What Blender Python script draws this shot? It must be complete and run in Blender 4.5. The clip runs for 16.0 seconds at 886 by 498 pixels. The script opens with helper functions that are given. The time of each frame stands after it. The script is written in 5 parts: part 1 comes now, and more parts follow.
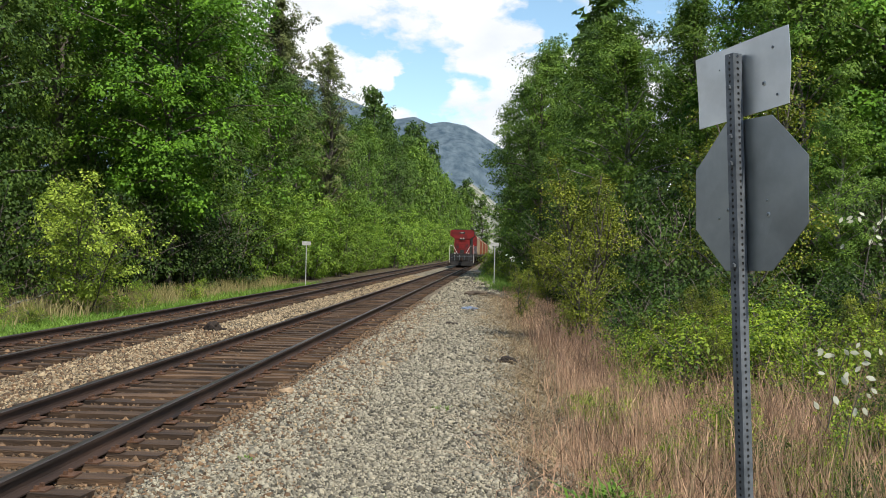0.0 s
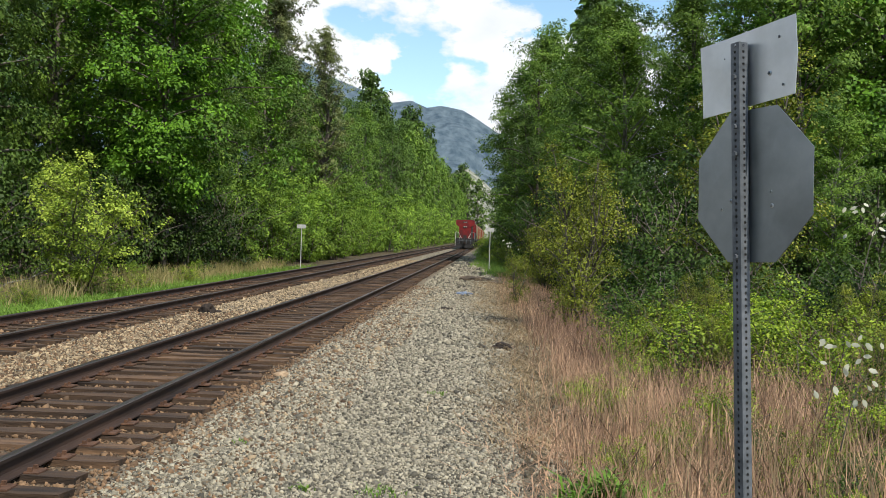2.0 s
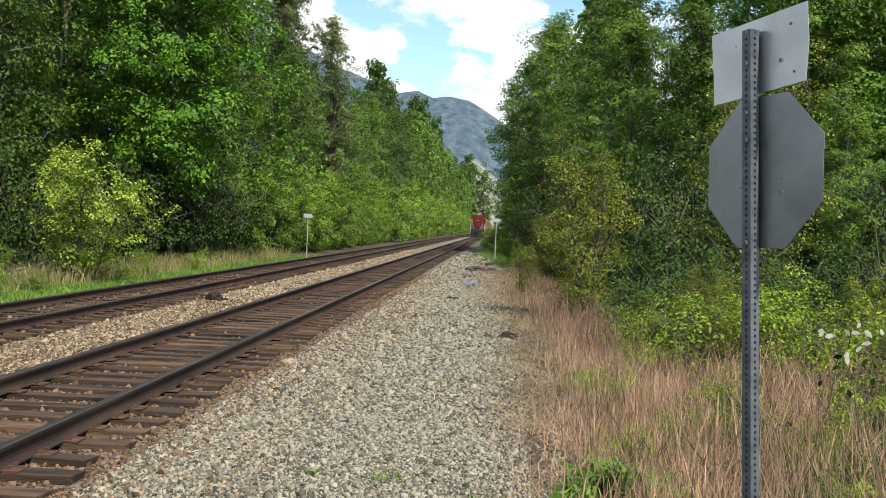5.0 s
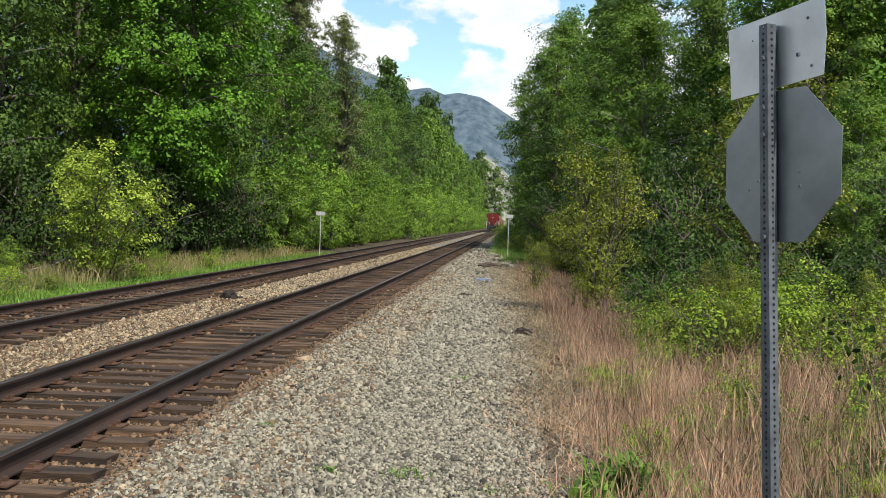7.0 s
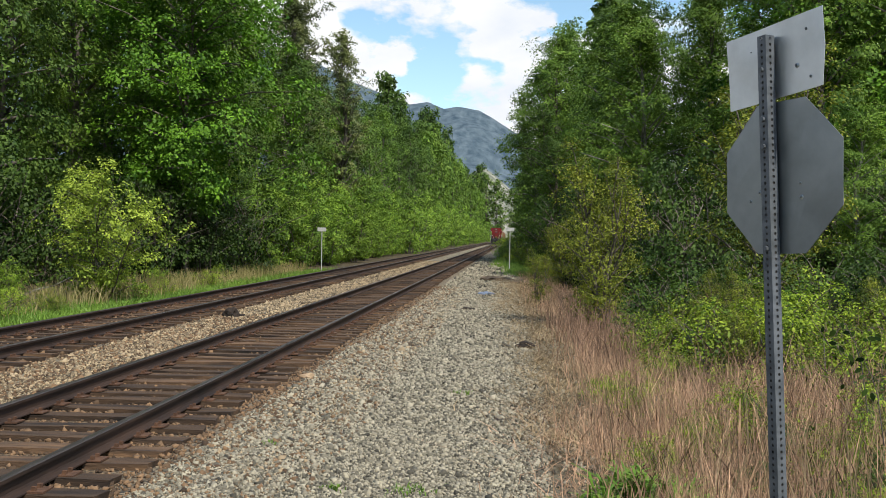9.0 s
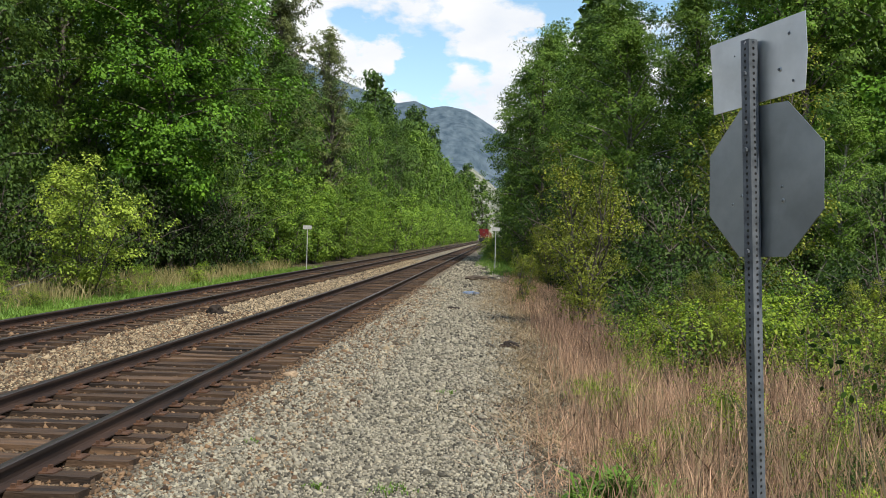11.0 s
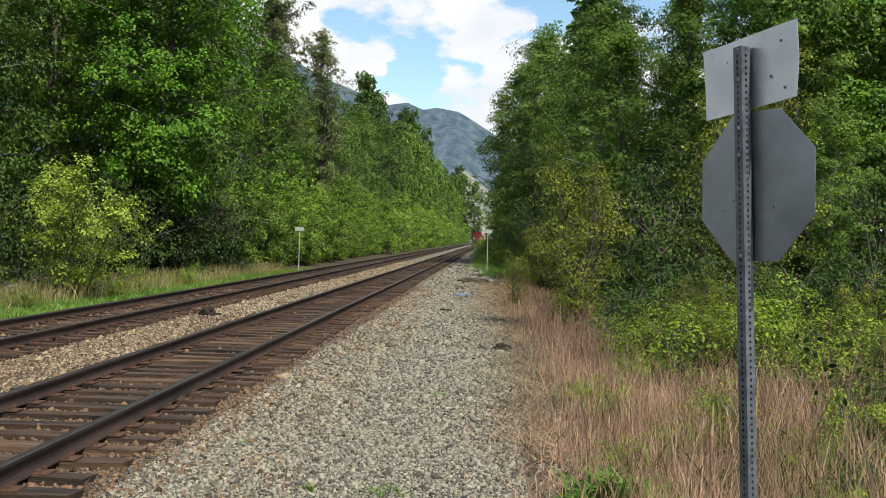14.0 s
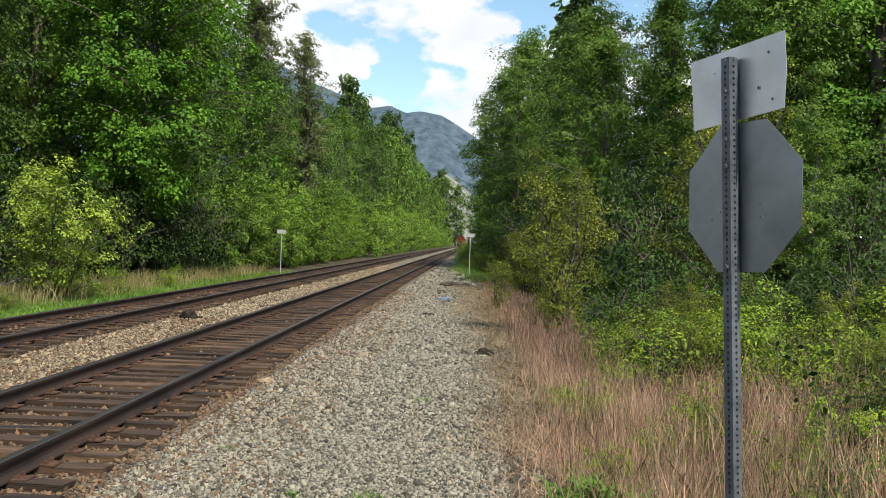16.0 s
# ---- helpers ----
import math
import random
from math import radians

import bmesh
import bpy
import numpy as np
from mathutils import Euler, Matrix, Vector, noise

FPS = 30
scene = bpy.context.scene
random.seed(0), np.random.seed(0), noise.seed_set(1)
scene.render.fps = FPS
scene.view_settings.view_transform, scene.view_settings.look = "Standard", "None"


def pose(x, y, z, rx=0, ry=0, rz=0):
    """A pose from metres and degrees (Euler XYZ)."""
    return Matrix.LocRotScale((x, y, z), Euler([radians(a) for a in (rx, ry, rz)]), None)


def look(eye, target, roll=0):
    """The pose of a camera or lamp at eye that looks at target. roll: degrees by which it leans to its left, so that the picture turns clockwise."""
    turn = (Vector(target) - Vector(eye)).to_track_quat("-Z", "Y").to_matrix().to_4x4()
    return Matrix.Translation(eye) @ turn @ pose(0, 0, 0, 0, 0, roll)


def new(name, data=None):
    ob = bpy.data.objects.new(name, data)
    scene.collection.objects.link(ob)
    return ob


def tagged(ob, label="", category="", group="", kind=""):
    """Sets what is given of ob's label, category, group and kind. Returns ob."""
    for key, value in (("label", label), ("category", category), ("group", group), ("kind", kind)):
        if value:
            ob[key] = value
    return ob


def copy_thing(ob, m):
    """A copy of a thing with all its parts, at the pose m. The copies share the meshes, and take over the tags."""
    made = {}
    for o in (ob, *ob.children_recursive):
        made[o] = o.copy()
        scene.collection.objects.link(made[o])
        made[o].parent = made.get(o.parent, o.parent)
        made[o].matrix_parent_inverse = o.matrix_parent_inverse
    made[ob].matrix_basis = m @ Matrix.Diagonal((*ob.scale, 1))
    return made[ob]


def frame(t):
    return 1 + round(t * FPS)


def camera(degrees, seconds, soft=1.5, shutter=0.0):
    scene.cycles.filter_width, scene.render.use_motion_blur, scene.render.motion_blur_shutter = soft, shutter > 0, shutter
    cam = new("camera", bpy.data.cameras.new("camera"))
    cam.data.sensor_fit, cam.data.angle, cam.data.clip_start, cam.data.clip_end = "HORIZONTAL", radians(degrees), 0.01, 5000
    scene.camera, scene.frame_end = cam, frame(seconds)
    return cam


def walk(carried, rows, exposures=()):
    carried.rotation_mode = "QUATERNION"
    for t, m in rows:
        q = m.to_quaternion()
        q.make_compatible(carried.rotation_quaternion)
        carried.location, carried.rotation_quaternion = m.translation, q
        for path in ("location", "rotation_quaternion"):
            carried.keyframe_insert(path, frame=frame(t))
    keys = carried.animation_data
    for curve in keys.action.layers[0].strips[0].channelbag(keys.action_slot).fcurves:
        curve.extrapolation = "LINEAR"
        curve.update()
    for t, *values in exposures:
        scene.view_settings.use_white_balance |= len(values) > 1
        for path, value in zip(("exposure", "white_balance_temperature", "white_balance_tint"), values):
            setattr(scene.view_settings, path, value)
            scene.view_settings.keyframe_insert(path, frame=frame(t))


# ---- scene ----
cam = camera(48.3, 16.0, 0.75)
PATH = [
    (0, (0.408, -0.013, 1.766), (0.299, 1.984, 1.772), 1.2),
    (0.5, (0.408, -0.013, 1.761), (0.321, 1.985, 1.738), 1.7),
    (1, (0.4, 0.006, 1.754), (0.318, 2.004, 1.718), 2.1),
    (1.5, (0.385, 0.009, 1.758), (0.294, 2.007, 1.719), 1.9),
    (2, (0.385, 0.023, 1.777), (0.287, 2.02, 1.752), 1.9),
    (2.5, (0.387, 0.01, 1.755), (0.284, 2.007, 1.729), 2.4),
    (3, (0.382, -0.012, 1.761), (0.264, 1.984, 1.733), 2.8),
    (5.3, (0.354, -0.017, 1.749), (0.244, 1.98, 1.699), 2.2),
    (5.5, (0.345, -0.034, 1.753), (0.206, 1.96, 1.699), 1.6),
    (6, (0.34, -0.061, 1.752), (0.183, 1.932, 1.692), 2.2),
    (6.5, (0.351, -0.065, 1.748), (0.208, 1.929, 1.693), 2.4),
    (7, (0.337, -0.043, 1.75), (0.204, 1.952, 1.698), 1.8),
    (7.5, (0.336, -0.034, 1.753), (0.21, 1.961, 1.711), 1.9),
    (8, (0.329, -0.023, 1.754), (0.198, 1.973, 1.717), 1.6),
    (8.5, (0.334, -0.032, 1.753), (0.199, 1.963, 1.721), 1.4),
    (9, (0.338, -0.025, 1.761), (0.201, 1.97, 1.737), 0.9),
    (9.5, (0.355, -0.043, 1.766), (0.232, 1.953, 1.748), 1.0),
    (12, (0.344, -0.017, 1.762), (0.237, 1.98, 1.733), 1.5),
    (12.5, (0.341, -0.036, 1.759), (0.235, 1.961, 1.731), 1.5),
    (13, (0.336, -0.048, 1.779), (0.23, 1.949, 1.753), 1.4),
    (13.5, (0.344, -0.05, 1.759), (0.242, 1.948, 1.736), 1.5),
    (14, (0.336, -0.064, 1.773), (0.244, 1.934, 1.752), 1.6),
    (14.5, (0.333, -0.055, 1.756), (0.25, 1.943, 1.74), 1.8),
    (15, (0.344, -0.053, 1.768), (0.267, 1.945, 1.749), 1.6),
    (15.5, (0.333, -0.05, 1.756), (0.266, 1.948, 1.735), 1.6),
    (16, (0.315, -0.046, 1.794), (0.259, 1.953, 1.781), 2.0),
]
walk(cam, [(t, look(eye, target, roll)) for t, eye, target, roll in PATH],
     [(0, 0.03), (2.5, 0.08), (4.2, 0.16), (5.5, 0.22), (6.0, 0.23), (7.0, 0.09), (9.0, -0.02), (12.5, -0.06), (14.5, -0.02), (16.0, 0.02)])

# ---- world, sun, exposure ----
SUN = Vector((0.42, -0.60, 1.02)).normalized()      # the way to the sun: high, from the right and behind
world = bpy.data.worlds.new("sky")
scene.world = world
world.use_nodes = True


def build_sky():
    nt = world.node_tree
    nt.nodes.clear()
    N, L = nt.nodes.new, nt.links.new
    out, bg = N("ShaderNodeOutputWorld"), N("ShaderNodeBackground")
    sky = N("ShaderNodeTexSky")
    sky.sky_type, sky.sun_disc = "NISHITA", False
    sky.sun_elevation, sky.sun_rotation = math.asin(SUN.z), math.atan2(SUN.x, SUN.y)
    sky.air_density, sky.dust_density, sky.ozone_density = 1.0, 0.4, 1.5
    co = N("ShaderNodeTexCoord")
    # cumulus: noise on the dome's directions, stretched flat
    mp = N("ShaderNodeMapping")
    mp.inputs["Scale"].default_value = (1, 1, 1.7)
    mp.inputs["Location"].default_value = CLOUD_SHIFT
    n1, n2 = N("ShaderNodeTexNoise"), N("ShaderNodeTexNoise")
    n1.inputs["Scale"].default_value, n1.inputs["Detail"].default_value, n1.inputs["Roughness"].default_value = 16.0, 9, 0.58
    n2.inputs["Scale"].default_value, n2.inputs["Detail"].default_value = 9.0, 6
    ramp, shade = N("ShaderNodeValToRGB"), N("ShaderNodeValToRGB")
    ramp.color_ramp.elements[0].position, ramp.color_ramp.elements[1].position = 0.24, 0.43
    shade.color_ramp.elements[0].position, shade.color_ramp.elements[1].position = 0.35, 0.62
    shade.color_ramp.elements[0].color, shade.color_ramp.elements[1].color = (0.80, 0.85, 0.93, 1), (1, 1, 1, 1)
    gain = N("ShaderNodeVectorMath")
    gain.operation = "SCALE"
    gain.inputs["Scale"].default_value = CLOUD_GAIN
    mix = N("ShaderNodeMix")
    mix.data_type = "RGBA"
    L(co.outputs["Generated"], mp.inputs["Vector"])
    L(mp.outputs["Vector"], n1.inputs["Vector"])
    L(mp.outputs["Vector"], n2.inputs["Vector"])
    # blue gaps between the clouds over the valley
    norm = N("ShaderNodeVectorMath")
    norm.operation = "NORMALIZE"
    fray, bend, centre = N("ShaderNodeTexNoise"), N("ShaderNodeVectorMath"), N("ShaderNodeVectorMath")
    fray.inputs["Scale"].default_value, fray.inputs["Detail"].default_value = 22.0, 5
    L(mp.outputs["Vector"], fray.inputs["Vector"])
    centre.operation, bend.operation = "SUBTRACT", "MULTIPLY_ADD"
    L(fray.outputs["Color"], centre.inputs[0])
    centre.inputs[1].default_value = (0.5, 0.5, 0.5)
    L(centre.outputs["Vector"], bend.inputs[0])
    bend.inputs[1].default_value = (0.10, 0.10, 0.06)
    L(co.outputs["Generated"], bend.inputs[2])
    L(bend.outputs["Vector"], norm.inputs[0])
    last = n1.outputs["Fac"]
    for d, width, depth in GAPS:
        dist, g, sub = N("ShaderNodeVectorMath"), N("ShaderNodeMapRange"), N("ShaderNodeMath")
        dist.operation, sub.operation = "DISTANCE", "ADD"
        L(norm.outputs["Vector"], dist.inputs[0])
        dist.inputs[1].default_value = d
        g.interpolation_type = "SMOOTHSTEP"
        g.inputs["From Min"].default_value, g.inputs["From Max"].default_value = 0, width
        g.inputs["To Min"].default_value, g.inputs["To Max"].default_value = depth, 0
        L(dist.outputs["Value"], g.inputs["Value"])
        L(g.outputs["Result"], sub.inputs[0])
        L(last, sub.inputs[1])
        last = sub.outputs[0]
    # fewer clouds overhead than along the horizon
    sep, hi, low = N("ShaderNodeSeparateXYZ"), N("ShaderNodeMapRange"), N("ShaderNodeMath")
    L(norm.outputs["Vector"], sep.inputs[0])
    L(sep.outputs["Z"], hi.inputs["Value"])
    hi.inputs["From Min"].default_value, hi.inputs["From Max"].default_value, hi.inputs["To Max"].default_value = 0.27, 0.5, 0.35
    low.operation = "SUBTRACT"
    L(last, low.inputs[0])
    L(hi.outputs["Result"], low.inputs[1])
    L(low.outputs[0], ramp.inputs["Fac"])
    L(n2.outputs["Fac"], shade.inputs["Fac"])
    L(shade.outputs["Color"], gain.inputs[0])
    L(ramp.outputs["Color"], mix.inputs["Factor"])
    lift = N("ShaderNodeVectorMath")
    lift.operation = "MULTIPLY"
    lift.inputs[1].default_value = (1.85, 2.0, 1.9)
    L(sky.outputs["Color"], lift.inputs[0])
    L(lift.outputs["Vector"], mix.inputs["A"])
    L(gain.outputs["Vector"], mix.inputs["B"])
    L(mix.outputs["Result"], bg.inputs["Color"])
    bg.inputs["Strength"].default_value = SKY_STRENGTH
    L(bg.outputs["Background"], out.inputs["Surface"])


def gap(x, z, width, depth=-0.34):
    """A blue opening between clouds, by its slope to the east and upwards along the valley."""
    return (Vector((x, 1.0, z)).normalized(), width, depth)


GAPS = [gap(-0.082, 0.180, 0.050), gap(-0.076, 0.160, 0.042), gap(-0.108, 0.156, 0.032), gap(-0.146, 0.212, 0.034), gap(-0.118, 0.216, 0.032), gap(-0.045, 0.172, 0.032), gap(-0.020, 0.174, 0.026, -0.26),
        gap(0.042, 0.246, 0.044), gap(0.064, 0.226, 0.044), gap(0.10, 0.262, 0.07), gap(0.17, 0.256, 0.07), gap(0.24, 0.256, 0.07), gap(-0.122, 0.188, 0.032, 0.32), gap(0.040, 0.207, 0.02)]
CLOUD_SHIFT, CLOUD_GAIN, SKY_STRENGTH = (0.3, 0.0, 0.12), 11.2, 0.096
build_sky()
sun = new("sun", bpy.data.lights.new("sun", "SUN"))
sun.data.energy, sun.data.angle, sun.data.color = 5.4, radians(0.6), (1.0, 0.92, 0.81)
sun.matrix_world = look(SUN * 50, (0, 0, 0))


# ---- materials ----
def mat(name, c1, c2, scale=6.0, rough=0.8, metal=0.0, bump=0.25, bscale=60.0, vary=0.0, leaf=False, spread=0.35, gloss=0.5, squash=(1, 1, 1)):
    """Two colours mixed by noise at two scales, with fine relief; vary: brightness by object, or by island for leaves."""
    m = bpy.data.materials.new(name)
    m.use_nodes = True
    nt = m.node_tree
    N, L = nt.nodes.new, nt.links.new
    p = nt.nodes["Principled BSDF"]
    p.inputs["Roughness"].default_value, p.inputs["Metallic"].default_value = rough, metal
    p.inputs["Specular IOR Level"].default_value = gloss
    co, info = N("ShaderNodeTexCoord"), N("ShaderNodeObjectInfo")
    add = N("ShaderNodeVectorMath")
    add.operation = "MULTIPLY_ADD"
    L(info.outputs["Random"], add.inputs[0])
    add.inputs[1].default_value = (17, 31, 23)
    mp = N("ShaderNodeMapping")
    mp.inputs["Scale"].default_value = squash
    L(co.outputs["Object"], mp.inputs["Vector"])
    L(mp.outputs["Vector"], add.inputs[2])
    a, b = N("ShaderNodeTexNoise"), N("ShaderNodeTexNoise")
    a.inputs["Scale"].default_value, a.inputs["Detail"].default_value, a.inputs["Roughness"].default_value = scale, 5, 0.6
    b.inputs["Scale"].default_value, b.inputs["Detail"].default_value = bscale, 3
    L(add.outputs["Vector"], a.inputs["Vector"])
    L(add.outputs["Vector"], b.inputs["Vector"])
    ramp = N("ShaderNodeValToRGB")
    ramp.color_ramp.elements[0].position, ramp.color_ramp.elements[1].position = 0.5 - spread / 2, 0.5 + spread / 2
    ramp.color_ramp.elements[0].color, ramp.color_ramp.elements[1].color = (*c1, 1), (*c2, 1)
    fac = a.outputs["Fac"]
    if leaf:
        geo, mm = N("ShaderNodeNewGeometry"), N("ShaderNodeMath")
        mm.operation = "MULTIPLY_ADD"
        L(geo.outputs["Random Per Island"], mm.inputs[0])
        mm.inputs[1].default_value = 0.22
        sub = N("ShaderNodeMath")
        sub.operation = "SUBTRACT"
        L(a.outputs["Fac"], sub.inputs[0])
        sub.inputs[1].default_value = 0.11
        L(sub.outputs[0], mm.inputs[2])
        fac = mm.outputs[0]
    L(fac, ramp.inputs["Fac"])
    hsv = N("ShaderNodeHueSaturation")
    L(ramp.outputs["Color"], hsv.inputs["Color"])
    val = N("ShaderNodeMath")
    val.operation = "MULTIPLY_ADD"
    L(info.outputs["Random"], val.inputs[0])
    val.inputs[1].default_value, val.inputs[2].default_value = 2 * vary, 1 - vary
    L(val.outputs[0], hsv.inputs["Value"])
    L(hsv.outputs["Color"], p.inputs["Base Color"])
    if bump:
        bp = N("ShaderNodeBump")
        bp.inputs["Strength"].default_value, bp.inputs["Distance"].default_value = bump, 0.01
        L(b.outputs["Fac"], bp.inputs["Height"])
        L(bp.outputs["Normal"], p.inputs["Normal"])
    if leaf:
        tr, mx = N("ShaderNodeBsdfTranslucent"), N("ShaderNodeMixShader")
        mx.inputs["Fac"].default_value = 0.29
        L(hsv.outputs["Color"], tr.inputs["Color"])
        L(p.outputs["BSDF"], mx.inputs[1])
        L(tr.outputs["BSDF"], mx.inputs[2])
        L(mx.outputs["Shader"], nt.nodes["Material Output"].inputs["Surface"])
    return m


def ground_material():
    """Pale crushed stone along the line, brown near the rails, soil and moss beyond."""
    m = mat("ground_cover", (0.028, 0.024, 0.011), (0.12, 0.09, 0.045), 1.2, 0.95, bump=0.5, bscale=25)
    nt = m.node_tree
    N, L = nt.nodes.new, nt.links.new
    p = nt.nodes["Principled BSDF"]
    soil = p.inputs["Base Color"].links[0].from_socket
    co = N("ShaderNodeTexCoord")
    sx = N("ShaderNodeSeparateXYZ")
    wob = N("ShaderNodeTexNoise")
    wob.inputs["Scale"].default_value, wob.inputs["Detail"].default_value = 0.9, 6
    L(co.outputs["Object"], wob.inputs["Vector"])
    L(co.outputs["Object"], sx.inputs[0])
    wx = N("ShaderNodeMath")
    wx.operation = "MULTIPLY_ADD"
    L(wob.outputs["Fac"], wx.inputs[0])
    wx.inputs[1].default_value = 1.6
    L(sx.outputs["X"], wx.inputs[2])          # x + 1.6 * noise (mean 0.8)
    rng = N("ShaderNodeValToRGB")
    mr = N("ShaderNodeMapRange")
    mr.inputs["From Min"].default_value, mr.inputs["From Max"].default_value = -14.2, 5.8
    L(wx.outputs[0], mr.inputs["Value"])
    L(mr.outputs["Result"], rng.inputs["Fac"])
    e = rng.color_ramp.elements
    e[0].position, e[0].color = 0.20, (0, 0, 0, 1)
    e[1].position, e[1].color = 0.235, (1, 1, 1, 1)
    for pos, v in ((0.755, 1), (0.80, 0)):
        q = e.new(pos)
        q.color = (v, v, v, 1)
    # stones
    vor = N("ShaderNodeTexVoronoi")
    vor.inputs["Scale"].default_value = 34
    L(co.outputs["Object"], vor.inputs["Vector"])
    sr = N("ShaderNodeValToRGB")
    r = sr.color_ramp.elements
    r[0].position, r[0].color = 0.1, (0.04, 0.038, 0.031, 1)
    r[1].position, r[1].color = 0.9, (0.40, 0.355, 0.255, 1)
    bw = N("ShaderNodeRGBToBW")
    L(vor.outputs["Color"], bw.inputs["Color"])
    L(bw.outputs["Val"], sr.inputs["Fac"])
    # rust and oil near the rails
    rust = N("ShaderNodeValToRGB")
    rm = N("ShaderNodeMapRange")
    rm.inputs["From Min"].default_value, rm.inputs["From Max"].default_value = -10, 0
    L(sx.outputs["X"], rm.inputs["Value"])
    L(rm.outputs["Result"], rust.inputs["Fac"])
    e = rust.color_ramp.elements
    e[0].position, e[0].color = 0.02, (0.7, 0.7, 0.7, 1)
    e[1].position, e[1].color = 0.30, (0.65, 0.65, 0.65, 1)
    for pos, v in ((0.36, 0.2), (0.45, 0.18), (0.51, 0.8), (0.70, 0.8), (0.755, 0.45), (0.83, 0.0)):
        q = e.new(pos)
        q.color = (v, v, v, 1)
    mixr = N("ShaderNodeMix")
    mixr.data_type, mixr.blend_type = "RGBA", "MULTIPLY"
    L(rust.outputs["Color"], mixr.inputs["Factor"])
    L(sr.outputs["Color"], mixr.inputs["A"])
    mixr.inputs["B"].default_value = (0.40, 0.27, 0.18, 1)
    mixg = N("ShaderNodeMix")
    mixg.data_type = "RGBA"
    L(rng.outputs["Color"], mixg.inputs["Factor"])
    L(soil, mixg.inputs["A"])
    L(mixr.outputs["Result"], mixg.inputs["B"])
    L(mixg.outputs["Result"], p.inputs["Base Color"])
    bp = N("ShaderNodeBump")
    bp.inputs["Strength"].default_value, bp.inputs["Distance"].default_value = 0.9, 0.03
    L(vor.outputs["Distance"], bp.inputs["Height"])
    bp.invert = True
    L(bp.outputs["Normal"], p.inputs["Normal"])
    return m


GROUND = ground_material()
STONE = mat("crushed_stone", (0.036, 0.034, 0.026), (0.39, 0.357, 0.262), 3.0, 0.9, bump=0.3, bscale=80)
STONE_TAN = mat("tan_crushed_stone", (0.045, 0.032, 0.019), (0.43, 0.335, 0.205), 3.0, 0.9, bump=0.3, bscale=80)
STONE_BROWN = mat("rusty_stone", (0.035, 0.021, 0.011), (0.23, 0.142, 0.075), 3.0, 0.9, bump=0.3, bscale=80)
TIE = mat("weathered_tie", (0.013, 0.009, 0.007), (0.125, 0.073, 0.038), 3.0, 0.85, bump=0.7, bscale=40, vary=0.5, squash=(0.35, 3, 3))
RAIL = mat("rail_rust", (0.017, 0.011, 0.009), (0.062, 0.036, 0.025), 4.0, 0.7, 0.2, 0.2, 60, squash=(1, 0.15, 1))
RAILHEAD = mat("worn_railhead", (0.05, 0.042, 0.035), (0.12, 0.10, 0.085), 3.0, 0.45, 0.6, 0.05, 80, squash=(1, 0.1, 1))
PLATE = mat("rusty_plate", (0.055, 0.028, 0.017), (0.14, 0.072, 0.04), 15, 0.85, 0.2, 0.3)
ALU = mat("dull_aluminium", (0.45, 0.48, 0.49), (0.57, 0.6, 0.61), 5.0, 0.42, 0.85, 0.04, 12)
ALU_DARK = mat("aged_aluminium", (0.18, 0.205, 0.215), (0.255, 0.285, 0.295), 4.0, 0.42, 0.85, 0.05, 10)
GALV = mat("galvanised_steel", (0.075, 0.088, 0.1), (0.16, 0.18, 0.2), 14, 0.5, 0.25, 0.06, 50)
BARK = mat("grey_bark", (0.06, 0.05, 0.042), (0.16, 0.14, 0.12), 4, 0.9, bump=0.8, bscale=25, squash=(1, 1, 0.3))
BIRCH = mat("pale_bark", (0.13, 0.125, 0.11), (0.32, 0.31, 0.28), 4, 0.85, bump=0.5, bscale=20)
LEAF_MAPLE = mat("maple_leaf", (0.03, 0.09, 0.008), (0.16, 0.34, 0.022), 0.5, 0.62, bump=0, vary=0.12, leaf=True, gloss=0.3)
LEAF_ALDER = mat("alder_leaf", (0.04, 0.1, 0.011), (0.195, 0.32, 0.04), 0.5, 0.62, bump=0, vary=0.2, leaf=True, gloss=0.3)
LEAF_DARK = mat("dark_leaf", (0.022, 0.06, 0.009), (0.125, 0.215, 0.033), 0.5, 0.62, bump=0, vary=0.2, leaf=True, gloss=0.3)
LEAF_YELLOW = mat("young_leaf", (0.05, 0.08, 0.009), (0.29, 0.33, 0.035), 0.8, 0.62, bump=0, vary=0.15, leaf=True, gloss=0.3)
# leaf green darkened so that the understorey's shade lies in the colour
LEAF_SHADE = mat("shade_toned_leaf", (0.014, 0.042, 0.007), (0.085, 0.150, 0.022), 0.7, 0.62, bump=0, vary=0.25, leaf=True, gloss=0.3)
LEAF_PALE = mat("pale_leaf", (0.12, 0.195, 0.022), (0.44, 0.56, 0.075), 0.9, 0.62, bump=0, vary=0.1, leaf=True, gloss=0.3)
LEAF_BUSH = mat("bush_leaf", (0.045, 0.105, 0.009), (0.25, 0.37, 0.035), 1.6, 0.62, bump=0, vary=0.3, leaf=True, gloss=0.3)
LEAF_BRAMBLE = mat("fresh_bramble_leaf", (0.04, 0.1, 0.008), (0.34, 0.45, 0.035), 2.4, 0.62, bump=0, vary=0.3, leaf=True, gloss=0.3)
LEAF_COTTON = mat("cottonwood_leaf", (0.05, 0.075, 0.024), (0.24, 0.28, 0.09), 0.4, 0.55, bump=0, vary=0.15, leaf=True, gloss=0.3)
STRAW = mat("dry_stalk", (0.035, 0.017, 0.01), (0.78, 0.51, 0.325), 1.6, 0.85, bump=0, leaf=True, spread=0.42)
